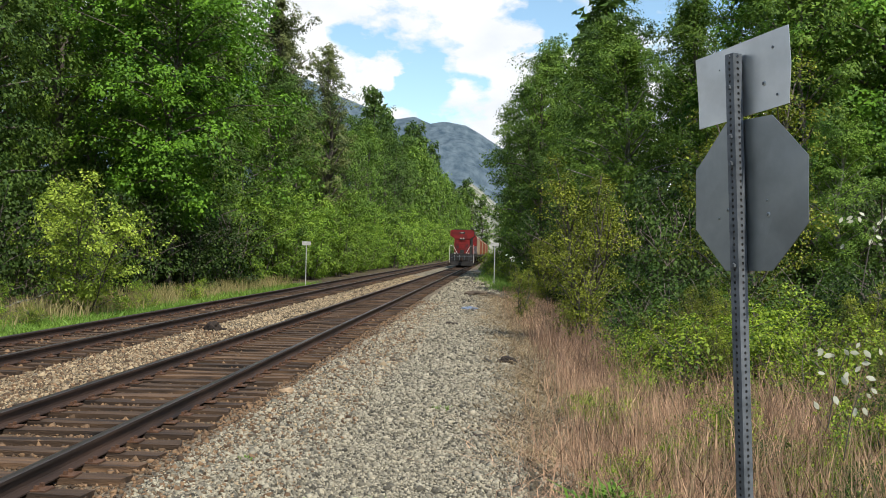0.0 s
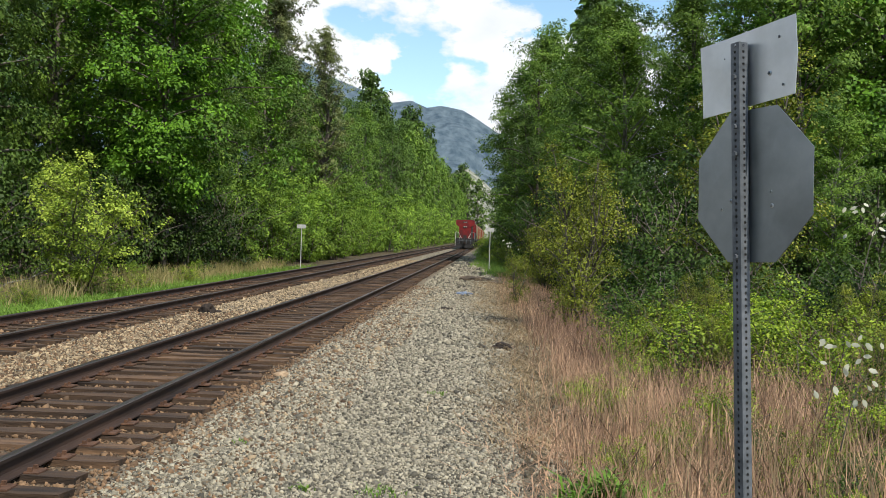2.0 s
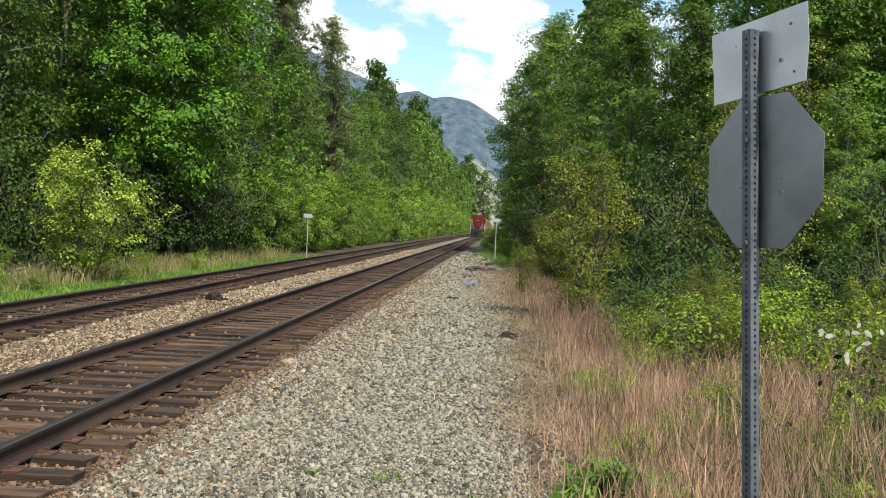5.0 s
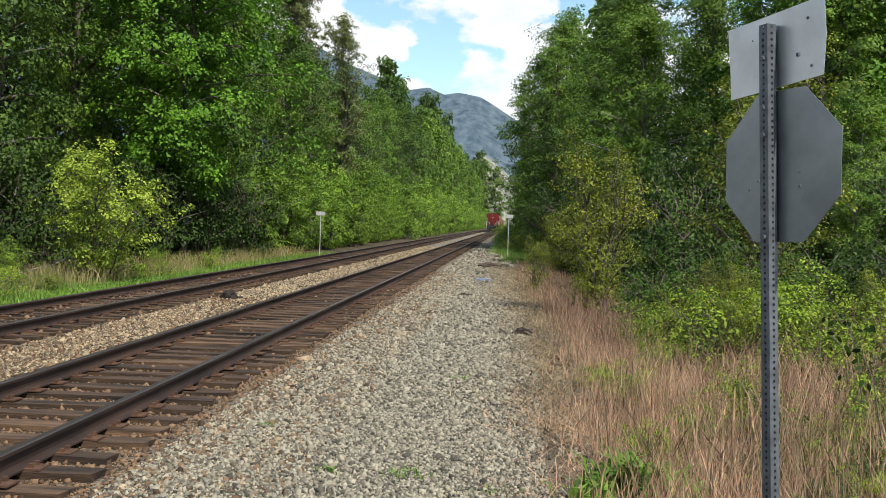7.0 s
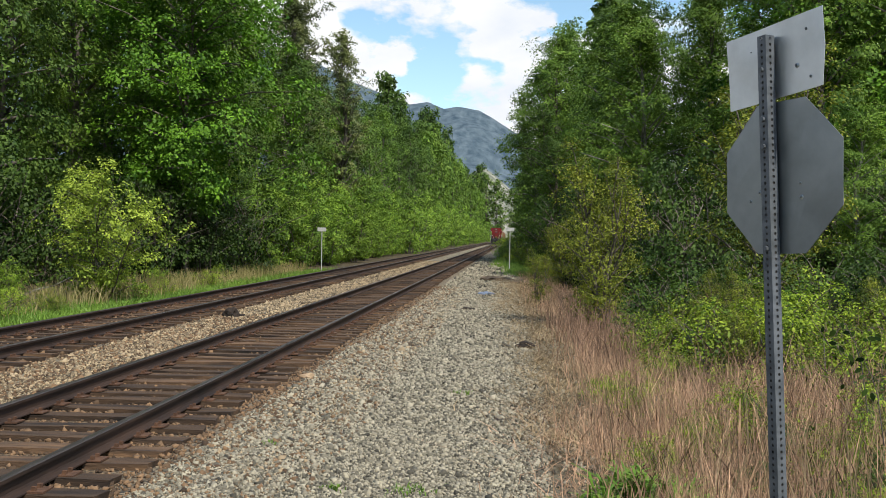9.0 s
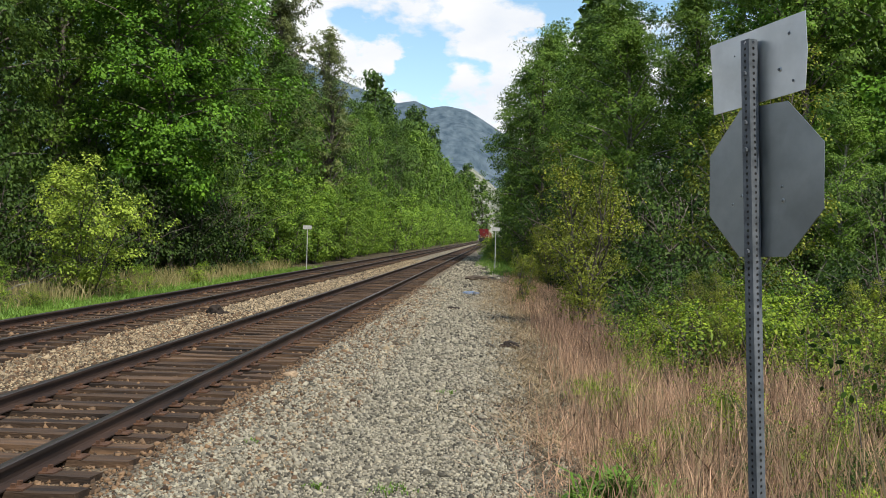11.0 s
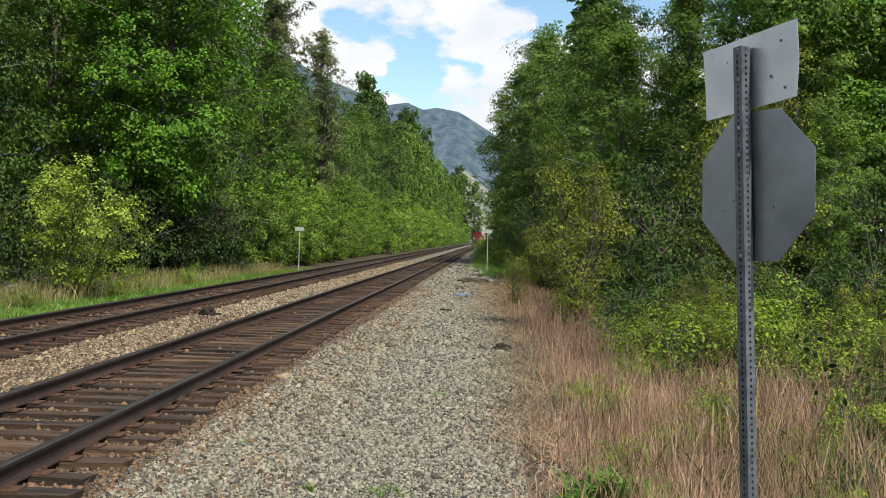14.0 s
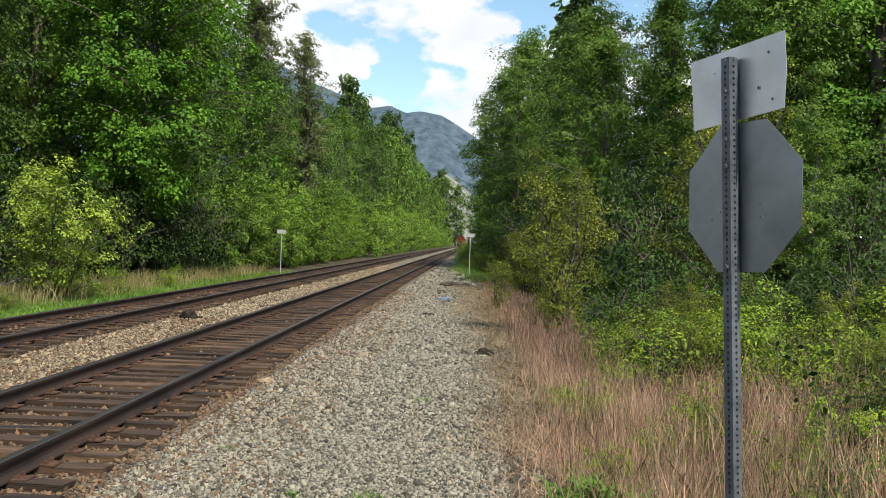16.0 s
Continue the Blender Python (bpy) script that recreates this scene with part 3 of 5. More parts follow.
def build_stop_sign():
    W, S = 0.305, 0.1263
    sign = tagged(new("stop_sign"), "back of a dented stop sign on a leaning perforated post", "road sign")
    sign.matrix_basis = pose(1.4475, 3.8915, -0.40, 0, -3.66, -59.36)
    into = sign.matrix_basis.inverted()
    bm = bmesh.new()
    perforated_tube(bm, 0.046, -0.1, 122)
    post = part("post", bm, GALV, sign, "perforated galvanised square post")
    # added black core: makes the post's holes look dark inside
    bm = bmesh.new()
    box(bm, -0.019, 0.019, -0.019, 0.019, -0.09, 2.985)
    part("inner_sleeve", bm, BLACK, post, "black core added for the shade inside the post, seen through the holes")
    bm = dented_sheet([(W, S), (S, W), (-S, W), (-W, S), (-W, -S), (-S, -W), (S, -W), (W, -S)], 0.003, 1.7)
    o = part("octagon_panel", bm, ALU_DARK, sign, "octagonal bare aluminium panel with small dents")
    o.matrix_basis = into @ pose(1.411, 4.012, 2.021, 0, -1.9, -59.36)
    # on the octagon the paler rims paint the dents' highlights
    for x, z, r in ((-0.115, -0.055, 0.008), (-0.165, -0.088, 0.008), (0.10, -0.03, 0.007), (0.105, -0.085, 0.010)):
        pit(o, x, z, r, ALU_DARK)
    bm = dented_sheet([(-0.262, -0.152), (0.252, -0.152), (0.272, 0.0), (0.267, 0.152), (-0.267, 0.152)], 0.003, 5.1)
    p = part("plate", bm, ALU, sign, "rectangular bare aluminium plate with a bent edge")
    p.matrix_basis = into @ pose(1.385, 4.064, 2.491, 0, -5.5, -61.2)
    for x, z, r in ((0.185, 0.085, 0.009), (0.125, -0.045, 0.010), (0.195, -0.105, 0.008), (-0.12, 0.07, 0.005)):
        pit(p, x, z, r, GALV)
    for z in (2.55, 2.86, 2.14, 2.66):
        bm = bmesh.new()
        bmesh.ops.create_cone(bm, cap_ends=True, segments=6, radius1=0.010, radius2=0.010, depth=0.012, matrix=pose(0, -0.028, z, 90))
        part("bolt", bm, GALV, sign)


def build_marker_post(x, y, height, turn):
    """A far crossing sign, its narrow plate on a thin post."""
    s = tagged(new("crossing_sign"), "small pale sign plate on a thin grey post", "road sign", "far crossing signs")
    s.matrix_basis = pose(x, y, float(ground_z(x, y)) - 0.05, 0, 0, turn)
    bm = bmesh.new()
    tube(bm, [(0, 0, 0), (0, 0, height)], [0.026, 0.026], 8)
    part("post", bm, GREYSIGN, s)
    bm = bmesh.new()
    box(bm, -0.25, 0.25, -0.045, -0.033, height - 0.19, height + 0.03, 0.004)
    part("plate", bm, GREYSIGN, s, "pale rectangular plate")
    for z in (height - 0.14, height - 0.03):
        bm = bmesh.new()
        box(bm, -0.05, 0.05, -0.034, 0.034, z - 0.012, z + 0.012)
        part("bracket", bm, GALV, s)


build_stop_sign()
build_marker_post(-10.52, 56.2, 2.62, 6)
build_marker_post(0.27, 61.0, 2.70, -4)


# ---- train ----
def bogie(parent, y, wheels, dark):
    bg = bmesh.new()
    for sx in (-1, 1):
        box(bg, sx * 1.02 - 0.08, sx * 1.02 + 0.08, y - 0.95 * wheels / 1.6, y + 0.95 * wheels / 1.6, 0.38, 0.85, 0.03)
    box(bg, -1.0, 1.0, y - 0.3, y + 0.3, 0.5, 0.8)
    b = part("bogie", bg, dark, parent, "sooty cast bogie")
    for i in range(wheels):
        yy = y + (i - (wheels - 1) / 2) * 1.75
        bm = bmesh.new()
        for sx in (-0.75, 0.75):
            bmesh.ops.create_cone(bm, cap_ends=True, segments=20, radius1=0.50, radius2=0.48, depth=0.13, matrix=pose(sx, yy, 0.50, 0, 90, 0))
        bmesh.ops.create_cone(bm, cap_ends=True, segments=8, radius1=0.09, radius2=0.09, depth=1.5, matrix=pose(0, yy, 0.50, 0, 90, 0))
        part("wheelset", bm, RAIL, b)


def build_locomotive():
    """Six-axle freight locomotive; its long-hood end, at y = 0, faces the camera."""
    t = tagged(new("locomotive"), "red-ended black freight locomotive with white handrails and flared radiator", "locomotive")
    bm = bmesh.new()
    box(bm, -1.52, 1.52, 0.25, 22.0, 1.30, 1.62, 0.02)
    part("underframe", bm, BLACK, t)
    bm = bmesh.new()
    extrude(bm, [(-0.95, 1.62), (0.95, 1.62), (0.95, 3.75), (0.80, 3.95), (-0.80, 3.95), (-0.95, 3.75)], 1.25, 17.5)
    part("hood", bm, BLACK, t)
    bm = bmesh.new()
    extrude(bm, [(-0.98, 1.64), (0.98, 1.64), (0.98, 3.72), (0.82, 3.92), (-0.82, 3.92), (-0.98, 3.72)], 1.02, 1.30)
    end = part("hood_end", bm, RED, t, "red painted hood end")
    for z in (2.25, 2.75, 3.2):
        bm = bmesh.new()
        box(bm, -0.55, 0.55, 0.99, 1.03, z - 0.02, z + 0.02)
        part("grab_iron", bm, RED, end)
    bm = bmesh.new()
    for sx in (-0.16, 0.16):
        bmesh.ops.create_cone(bm, cap_ends=True, segments=14, radius1=0.11, radius2=0.11, depth=0.08, matrix=pose(sx, 0.95, 3.52, 90))
    part("headlight", bm, LAMP, end, "twin headlight, unlit")
    for sx in (-0.62, 0.62):
        bm = bmesh.new()
        box(bm, sx - 0.24, sx + 0.24, 0.985, 1.025, 1.75, 3.05, 0.01)
        door = part("hood_door", bm, RED, end, "red louvred hood door")
        for k in range(6):
            bm = bmesh.new()
            box(bm, sx - 0.18, sx + 0.18, 0.965, 0.99, 2.0 + 0.16 * k, 2.06 + 0.16 * k)
            part("louvre", bm, BLACK, door)
    bm = bmesh.new()
    box(bm, -0.34, 0.34, 0.96, 1.03, 3.34, 3.70, 0.02)
    part("headlight_box", bm, BLACK, end, "black headlight housing")
    bm = bmesh.new()
    box(bm, -0.26, 0.26, 0.975, 1.03, 1.66, 2.1, 0.01)
    part("sand_box", bm, BLACK, end)
    # flared radiator above the hood
    bm = bmesh.new()
    extrude(bm, [(-0.98, 3.5), (0.98, 3.5), (1.50, 3.84), (1.50, 4.48), (1.35, 4.58), (-1.35, 4.58), (-1.50, 4.48), (-1.50, 3.84)], 1.45, 6.4)
    rad = part("radiator", bm, BLACK, t, "black flared radiator housing")
    bm = bmesh.new()
    extrude(bm, [(-0.98, 3.5), (0.98, 3.5), (1.51, 3.83), (1.51, 4.48), (1.36, 4.59), (-1.36, 4.59), (-1.51, 4.48), (-1.51, 3.83)], 0.95, 1.46)
    part("radiator_end", bm, RED, rad, "red radiator end panel")
    for sx in (-1, 1):
        bm = bmesh.new()
        box(bm, min(sx * 1.50, sx * 1.515), max(sx * 1.50, sx * 1.515), 1.3, 6.0, 4.08, 4.44)
        part("grille", bm, BLACK, rad)
    bm = bmesh.new()
    box(bm, -1.3, 1.3, 1.2, 6.2, 4.58, 4.66, 0.02)
    part("fan_cowl", bm, BLACK, rad)
    bm = bmesh.new()
    box(bm, -0.35, 0.35, 0.92, 0.96, 4.12, 4.36)
    part("number_board", bm, BLACK, rad, "dark number board")
    bm = bmesh.new()
    box(bm, -0.20, 0.20, 0.905, 0.922, 4.21, 4.28)
    part("number_bar", bm, GREYSIGN, rad)
    bm = bmesh.new()
    extrude(bm, [(-1.50, 1.62), (1.50, 1.62), (1.50, 3.9), (1.2, 4.45), (-1.2, 4.45), (-1.50, 3.9)], 17.5, 20.2)
    part("cab", bm, RED, t)
    bm = bmesh.new()
    extrude(bm, [(-1.1, 1.62), (1.1, 1.62), (1.1, 2.9), (0.9, 3.1), (-0.9, 3.1), (-1.1, 2.9)], 20.2, 21.8)
    part("nose", bm, RED, t)
    # end platform, pilot, steps, coupler
    bm = bmesh.new()
    extrude(bm, [(-1.45, 0.22), (1.45, 0.22), (1.52, 0.7), (1.52, 1.5), (-1.52, 1.5), (-1.52, 0.7)], 0.05, 0.35)
    pil = part("pilot", bm, BLACK, t, "black pilot plate with steps")
    for sx in (-1, 1):
        for k in range(4):
            bm = bmesh.new()
            a, b = sx * 1.08, sx * 1.53
            box(bm, min(a, b), max(a, b), -0.02 + 0.01 * k, 0.42, 0.42 + 0.33 * k, 0.45 + 0.33 * k)
            part("step", bm, GALV, pil)
        bm = bmesh.new()
        bmesh.ops.create_cone(bm, cap_ends=True, segments=14, radius1=0.10, radius2=0.10, depth=0.10, matrix=pose(sx * 0.85, 0.0, 1.66, 90))
        part("ditch_light", bm, LAMP, pil, "round ditch light")
        bm = bmesh.new()
        bmesh.ops.create_cone(bm, cap_ends=True, segments=10, radius1=0.05, radius2=0.05, depth=0.5, matrix=pose(sx * 0.45, -0.02, 0.75, 0, 12 * sx, 0))
        part("air_hose", bm, BLACK, pil)
    bm = bmesh.new()
    box(bm, -0.16, 0.16, -0.55, 0.1, 0.72, 1.02, 0.03)
    part("coupler", bm, RAIL, pil)
    for k in range(7):
        bm = bmesh.new()
        x = -0.9 + 0.3 * k
        tube(bm, [(x, 0.03, 1.42), (x + 0.04, -0.12, 1.2), (x + 0.02, -0.1, 0.8), (x, 0.0, 0.7)], [0.035] * 4, 5)
        part("jumper_hose", bm, BLACK if k % 2 else GALV, pil)
    bm = bmesh.new()
    tube(bm, [(-1.35, -0.03, 1.28), (-0.3, -0.06, 1.24), (0.3, -0.06, 1.24), (1.35, -0.03, 1.28)], [0.016] * 4, 5)
    part("uncoupling_lever", bm, GALV, pil)
    bm = bmesh.new()
    extrude(bm, [(-1.40, 0.12), (1.40, 0.12), (1.25, 0.62), (-1.25, 0.62)], -0.14, -0.02)
    part("plow", bm, BLACK, pil)
    for sx in (-1, 1):
        bm = bmesh.new()
        tube(bm, [(sx * 1.50, 0.06, 0.5), (sx * 1.52, 0.06, 2.05), (sx * 1.50, 0.06, 2.62), (sx * 1.40, 0.08, 2.66)], [0.026] * 4, 6)
        part("handrail", bm, WHITE, t, "white handrail")
        bm = bmesh.new()
        tube(bm, [(sx * 1.42, 0.08, 2.62), (sx * 1.05, 0.10, 2.55), (sx * 0.55, 0.10, 1.62)], [0.026] * 3, 6)
        part("handrail", bm, WHITE, t, "white slanting handrail")
        bm = bmesh.new()
        tube(bm, [(sx * 1.50, 0.4, 2.6), (sx * 1.50, 17.3, 2.6)], [0.022] * 2, 5)
        for k in range(9):
            tube(bm, [(sx * 1.50, 0.5 + 2.1 * k, 1.6), (sx * 1.50, 0.5 + 2.1 * k, 2.6)], [0.02] * 2, 5)
        part("side_rail", bm, GALV, t)
    bm = bmesh.new()
    extrude(bm, [(-1.35, 0.75), (-1.05, 0.35), (1.05, 0.35), (1.35, 0.75), (1.35, 1.3), (-1.35, 1.3)], 7.6, 13.8)
    part("fuel_tank", bm, BLACK, t)
    bogie(t, 4.4, 3, BLACK)
    bogie(t, 17.6, 3, BLACK)
    return t


def build_hopper(paint, label):
    """Covered grain hopper with sloped ends and ribbed sides."""
    t = tagged(new("hopper_car"), label, "freight car", "cars of the train")
    bm = bmesh.new()
    extrude(bm, [(-1.40, 1.35), (1.40, 1.35), (1.58, 2.0), (1.58, 3.7), (1.30, 4.30), (0.6, 4.55), (-0.6, 4.55), (-1.30, 4.30), (-1.58, 3.7), (-1.58, 2.0)], 1.4, 16.6)
    body = part("body", bm, paint, t)
    for k in range(9):
        for sx in (-1, 1):
            bm = bmesh.new()
            a, b = sx * 1.575, sx * 1.64
            box(bm, min(a, b), max(a, b), 1.6 + 1.82 * k, 1.70 + 1.82 * k, 1.5, 3.8)
            part("rib", bm, paint, body)
    bm = bmesh.new()
    box(bm, -1.5, 1.5, 0.3, 17.7, 1.05, 1.36, 0.02)
    part("underframe", bm, BLACK, t)
    for k in range(3):
        bm = bmesh.new()
        c = 4.9 + 4.1 * k
        g = bmesh.ops.create_cone(bm, cap_ends=True, segments=4, radius1=0.55, radius2=1.75, depth=0.85, matrix=pose(0, c, 0.93, 0, 0, 45))
        part("discharge_chute", bm, paint, t)
    bm = bmesh.new()
    box(bm, -0.55, 0.55, 1.0, 17.0, 4.56, 4.64, 0.01)
    part("roof_walk", bm, GALV, t)
    for yy in (0.35, 17.6):
        bm = bmesh.new()
        for z in (1.5, 1.95, 2.4, 2.85, 3.3, 3.75):
            box(bm, 0.95, 1.45, yy - 0.02, yy + 0.02, z - 0.02, z + 0.02)
        for sx in (0.95, 1.45):
            box(bm, sx - 0.02, sx + 0.02, yy - 0.03, yy + 0.03, 1.3, 4.0)
        part("ladder", bm, GALV, t)
    for yy in (0.0, 18.0):
        bm = bmesh.new()
        box(bm, -0.14, 0.14, yy - 0.35, yy + 0.35, 0.76, 1.02)
        part("coupler", bm, RAIL, t)
    bogie(t, 2.2, 2, BLACK)
    bogie(t, 15.8, 2, BLACK)
    return t


LOCO = build_locomotive()
CARS = [build_hopper(CREAM, "dusty cream covered grain hopper car"), build_hopper(ORANGE, "oxide-red covered grain hopper car")]
CARS += [copy_thing(CARS[1 if k % 3 else 0], pose(0, 0, 0)) for k in range(7)]


# ---- trees and bushes ----
def spray(rng, c, o, n, radius):
    """Leaves over the upper and outer side of one flat spray of twigs: places, and the way each faces."""
    d = unit(rng.normal(0, 0.62, (n, 3)) + o * 0.45 + np.array([0, 0, 0.35]))
    at = c + d * radius * rng.uniform(0.45, 1.1, (n, 1)) * np.array([1, 1, 0.5])
    at[:, 2] -= 0.35 * np.linalg.norm(at[:, :2] - c[:2], axis=1)
    return at, unit(d * 0.75 + o * 0.35)


def make_tree(name, seed, h, r, base, limbs, subs, clumps, leaves, leaf, spread, leafmat, bark, label, category="tree", lift=0.35, shape=0.6, stems=1, up=0.38, trunk=0.017, wide=0.62, bare=0.0):
    """A tapered trunk (or several stems) with limbs, branches and a crown of leaf sprays. shape: height of the widest part."""
    rng = np.random.default_rng(seed)
    tree = tagged(new(name), label, category)
    C, O = [], []
    for s in range(stems):
        bm = bmesh.new()
        off = rng.normal(0, 0.10 * r, 2) if stems > 1 else np.zeros(2)
        tip = off + (rng.normal(0, 0.42 * r, 2) if stems > 1 else rng.normal(0, 0.04 * h, 2))
        hs = h * (rng.uniform(0.65, 1.0) if stems > 1 else 1.0)
        bend = rng.normal(0, 0.02 * h, (6, 2))

        def spine(f):
            k = f * 5
            i = min(int(k), 4)
            b = bend[i] * (1 - (k - i)) + bend[i + 1] * (k - i)
            return np.array([*(off + (tip - off) * f + b * math.sin(math.pi * f)), hs * f])
        r0 = trunk * h / math.sqrt(stems)
        fs = np.linspace(0, 0.97, 15)
        wood = tube(bm, [spine(f) - (np.array([0, 0, 0.25]) if f == 0 else 0) for f in fs], [r0 * (1 - f) ** 0.8 + 0.008 for f in fs], 8 if stems == 1 else 5)
        per = max(1, limbs // stems)
        for i in range(per):
            f = base + (0.97 - base) * (i + rng.uniform(0, 1)) / per
            g = (f - base) / (1 - base)
            prof = (g / shape) ** 0.5 if g < shape else max(0.3, 1 - ((g - shape) / (1 - shape)) ** 1.6)
            prof = max(prof, 0.55 if g < shape and base < 0.12 else 0.2)
            L = r * prof * rng.uniform(0.55, 1.18)
            az = 2.4 * i + rng.uniform(-0.5, 0.5) + s
            el = lift + rng.uniform(-0.25, 0.25) + 0.4 * g
            d = np.array([math.cos(az) * math.cos(el), math.sin(az) * math.cos(el), math.sin(el)])
            p0 = spine(f)
            p1 = p0 + d * L * 0.55
            p2 = p0 + d * L + np.array([0, 0, -0.10 * L])
            limb = grow(bm, wood, [p0, p0 + d * L * 0.12, p1, p2], [0, r0 * 0.42 * (1 - f) + 0.012, r0 * 0.25 * (1 - f) + 0.008, 0.005], 4)
            if rng.random() < bare:
                continue
            for _ in range(subs):
                q = rng.uniform(0.08, 1.05)
                b0 = p0 + (p2 - p0) * min(q, 1)
                e = b0 + unit(rng.normal(0, 1, 3) * np.array([1, 1, 0.6]) + d * 0.6) * L * rng.uniform(0.12, 0.42)
                if rng.random() < 0.12:
                    grow(bm, limb, [b0, e], [0.012, 0.004], 3)
                for _ in range(clumps):
                    c = b0 + (e - b0) * rng.uniform(0.4, 1.15) + rng.normal(0, spread * 0.6, 3)
                    n = max(3, int(leaves * rng.uniform(0.5, 1.5)))
                    o = unit(c - np.array([*spine(min(f, 0.9))[:2], c[2] - 0.25 * h * (g - 0.3)]))
                    at, face = spray(rng, c, o, n, spread * 1.75 * rng.uniform(0.7, 1.3))
                    C.append(at)
                    O.append(face)
        part("trunk" if stems == 1 else "stem", bm, bark, tree, smooth=True)
    C, O = np.concatenate(C), np.concatenate(O)
    C[:, 2] = np.maximum(C[:, 2], 0.03)
    quads("crown", leaf_quads(rng, C, O, leaf, up, wide, seed != 1 and category in ("tree", "sapling")), leafmat, tree)
    return tree


def placed(tree, x, y, size=1.0, turn=0.0, tall=1.0, label=""):
    ob = copy_thing(tree, pose(x, y, float(ground_z(x, y)) - 0.08, 0, 0, turn) @ Matrix.Diagonal((size, size, size * tall, 1)))
    return tagged(ob, label) if label else ob


def first(tree, x, y, size=1.0, turn=0.0, tall=1.0):
    tree.matrix_basis = pose(x, y, float(ground_z(x, y)) - 0.08, 0, 0, turn) @ Matrix.Diagonal((size, size, size * tall, 1))


MAPLE = make_tree("tree", 1, 16, 5.6, 0.2, 76, 8, 3, 32, 0.18, 0.32, LEAF_MAPLE, BARK, "broad bright-green maple in tiers of fresh leaves", lift=0.12, shape=0.32, up=0.65, trunk=0.010)
ALDER = make_tree("tree", 2, 15, 4.2, 0.08, 50, 6, 3, 34, 0.15, 0.34, LEAF_ALDER, BARK, "tall green alder in full leaf", lift=0.35, shape=0.42)
DARK = make_tree("tree", 3, 17, 4.3, 0.06, 48, 6, 3, 32, 0.165, 0.36, LEAF_DARK, BARK, "tall dark-leaved tree at the wood's edge", lift=0.3, shape=0.4)
COTTON = make_tree("tree", 4, 23, 5.2, 0.10, 80, 6, 3, 22, 0.2, 0.28, LEAF_COTTON, BARK, "tall thin-crowned cottonwood with upright limbs", lift=0.8, shape=0.6, bare=0.15)
PALE = make_tree("tree", 5, 13, 3.9, 0.14, 54, 6, 3, 34, 0.135, 0.32, LEAF_ALDER, BIRCH, "pale-stemmed alder with an open crown", lift=0.45, shape=0.5, bare=0.05)
FAR_A = make_tree("tree", 6, 15, 4.0, 0.04, 28, 4, 3, 7, 0.56, 0.5, LEAF_ALDER, BARK, "far green alder along the line", lift=0.4, shape=0.55)
FAR_D = make_tree("tree", 7, 17, 3.9, 0.04, 28, 4, 3, 7, 0.58, 0.5, LEAF_DARK, BARK, "far dark tree along the line", lift=0.45, shape=0.5)
MID_A = make_tree("tree", 16, 15, 4.0, 0.04, 38, 5, 3, 16, 0.235, 0.40, LEAF_ALDER, BARK, "green alder in the row along the line", lift=0.4, shape=0.55)
MID_D = make_tree("tree", 17, 17, 3.9, 0.04, 38, 5, 3, 16, 0.24, 0.40, LEAF_DARK, BARK, "dark tree in the row along the line", lift=0.45, shape=0.52)
FAR_S = make_tree("sapling", 13, 8, 2.6, 0.02, 22, 4, 2, 8, 0.36, 0.42, LEAF_SAPLING, BARK, "far light-green thicket along the line", "sapling", lift=0.6, shape=0.4, stems=3)
SAPLING = make_tree("sapling", 8, 6, 2.1, 0.03, 40, 5, 2, 14, 0.17, 0.24, LEAF_SAPLING, BARK, "slender light-green sapling thicket", "sapling", lift=0.7, shape=0.4, stems=4)
BUSH = make_tree("bush", 9, 3.6, 2.0, 0.02, 60, 5, 2, 13, 0.105, 0.16, LEAF_BUSH, BARK, "leafy yellow-green bush beside the line", "bush", lift=0.5, shape=0.4, stems=6, trunk=0.008)
PALEBUSH = make_tree("bush", 14, 4.6, 2.1, 0.01, 76, 5, 2, 20, 0.095, 0.16, LEAF_PALE, BARK, "pale yellow-green willow bush before the wood", "bush", lift=0.55, shape=0.25, stems=4, trunk=0.008)
YOUNG = make_tree("bush", 10, 4.4, 1.5, 0.06, 60, 5, 2, 20, 0.06, 0.15, LEAF_YELLOW, BARK, "tall twiggy bush with young yellow leaves", "bush", lift=0.75, shape=0.45, stems=5)
BRAMBLE = make_tree("bramble", 11, 1.25, 1.3, 0.02, 44, 5, 2, 15, 0.06, 0.13, LEAF_BRAMBLE, BARK, "low bramble thicket with fresh green leaves", "bramble", lift=0.45, shape=0.4, stems=9, up=0.7)
BRAMBLE_D = make_tree("bramble", 12, 1.7, 1.4, 0.02, 44, 5, 2, 11, 0.075, 0.15, LEAF_SHADE, BARK, "bramble thicket with shade put into its dark green leaf colour", "bramble", lift=0.5, shape=0.5, stems=9)


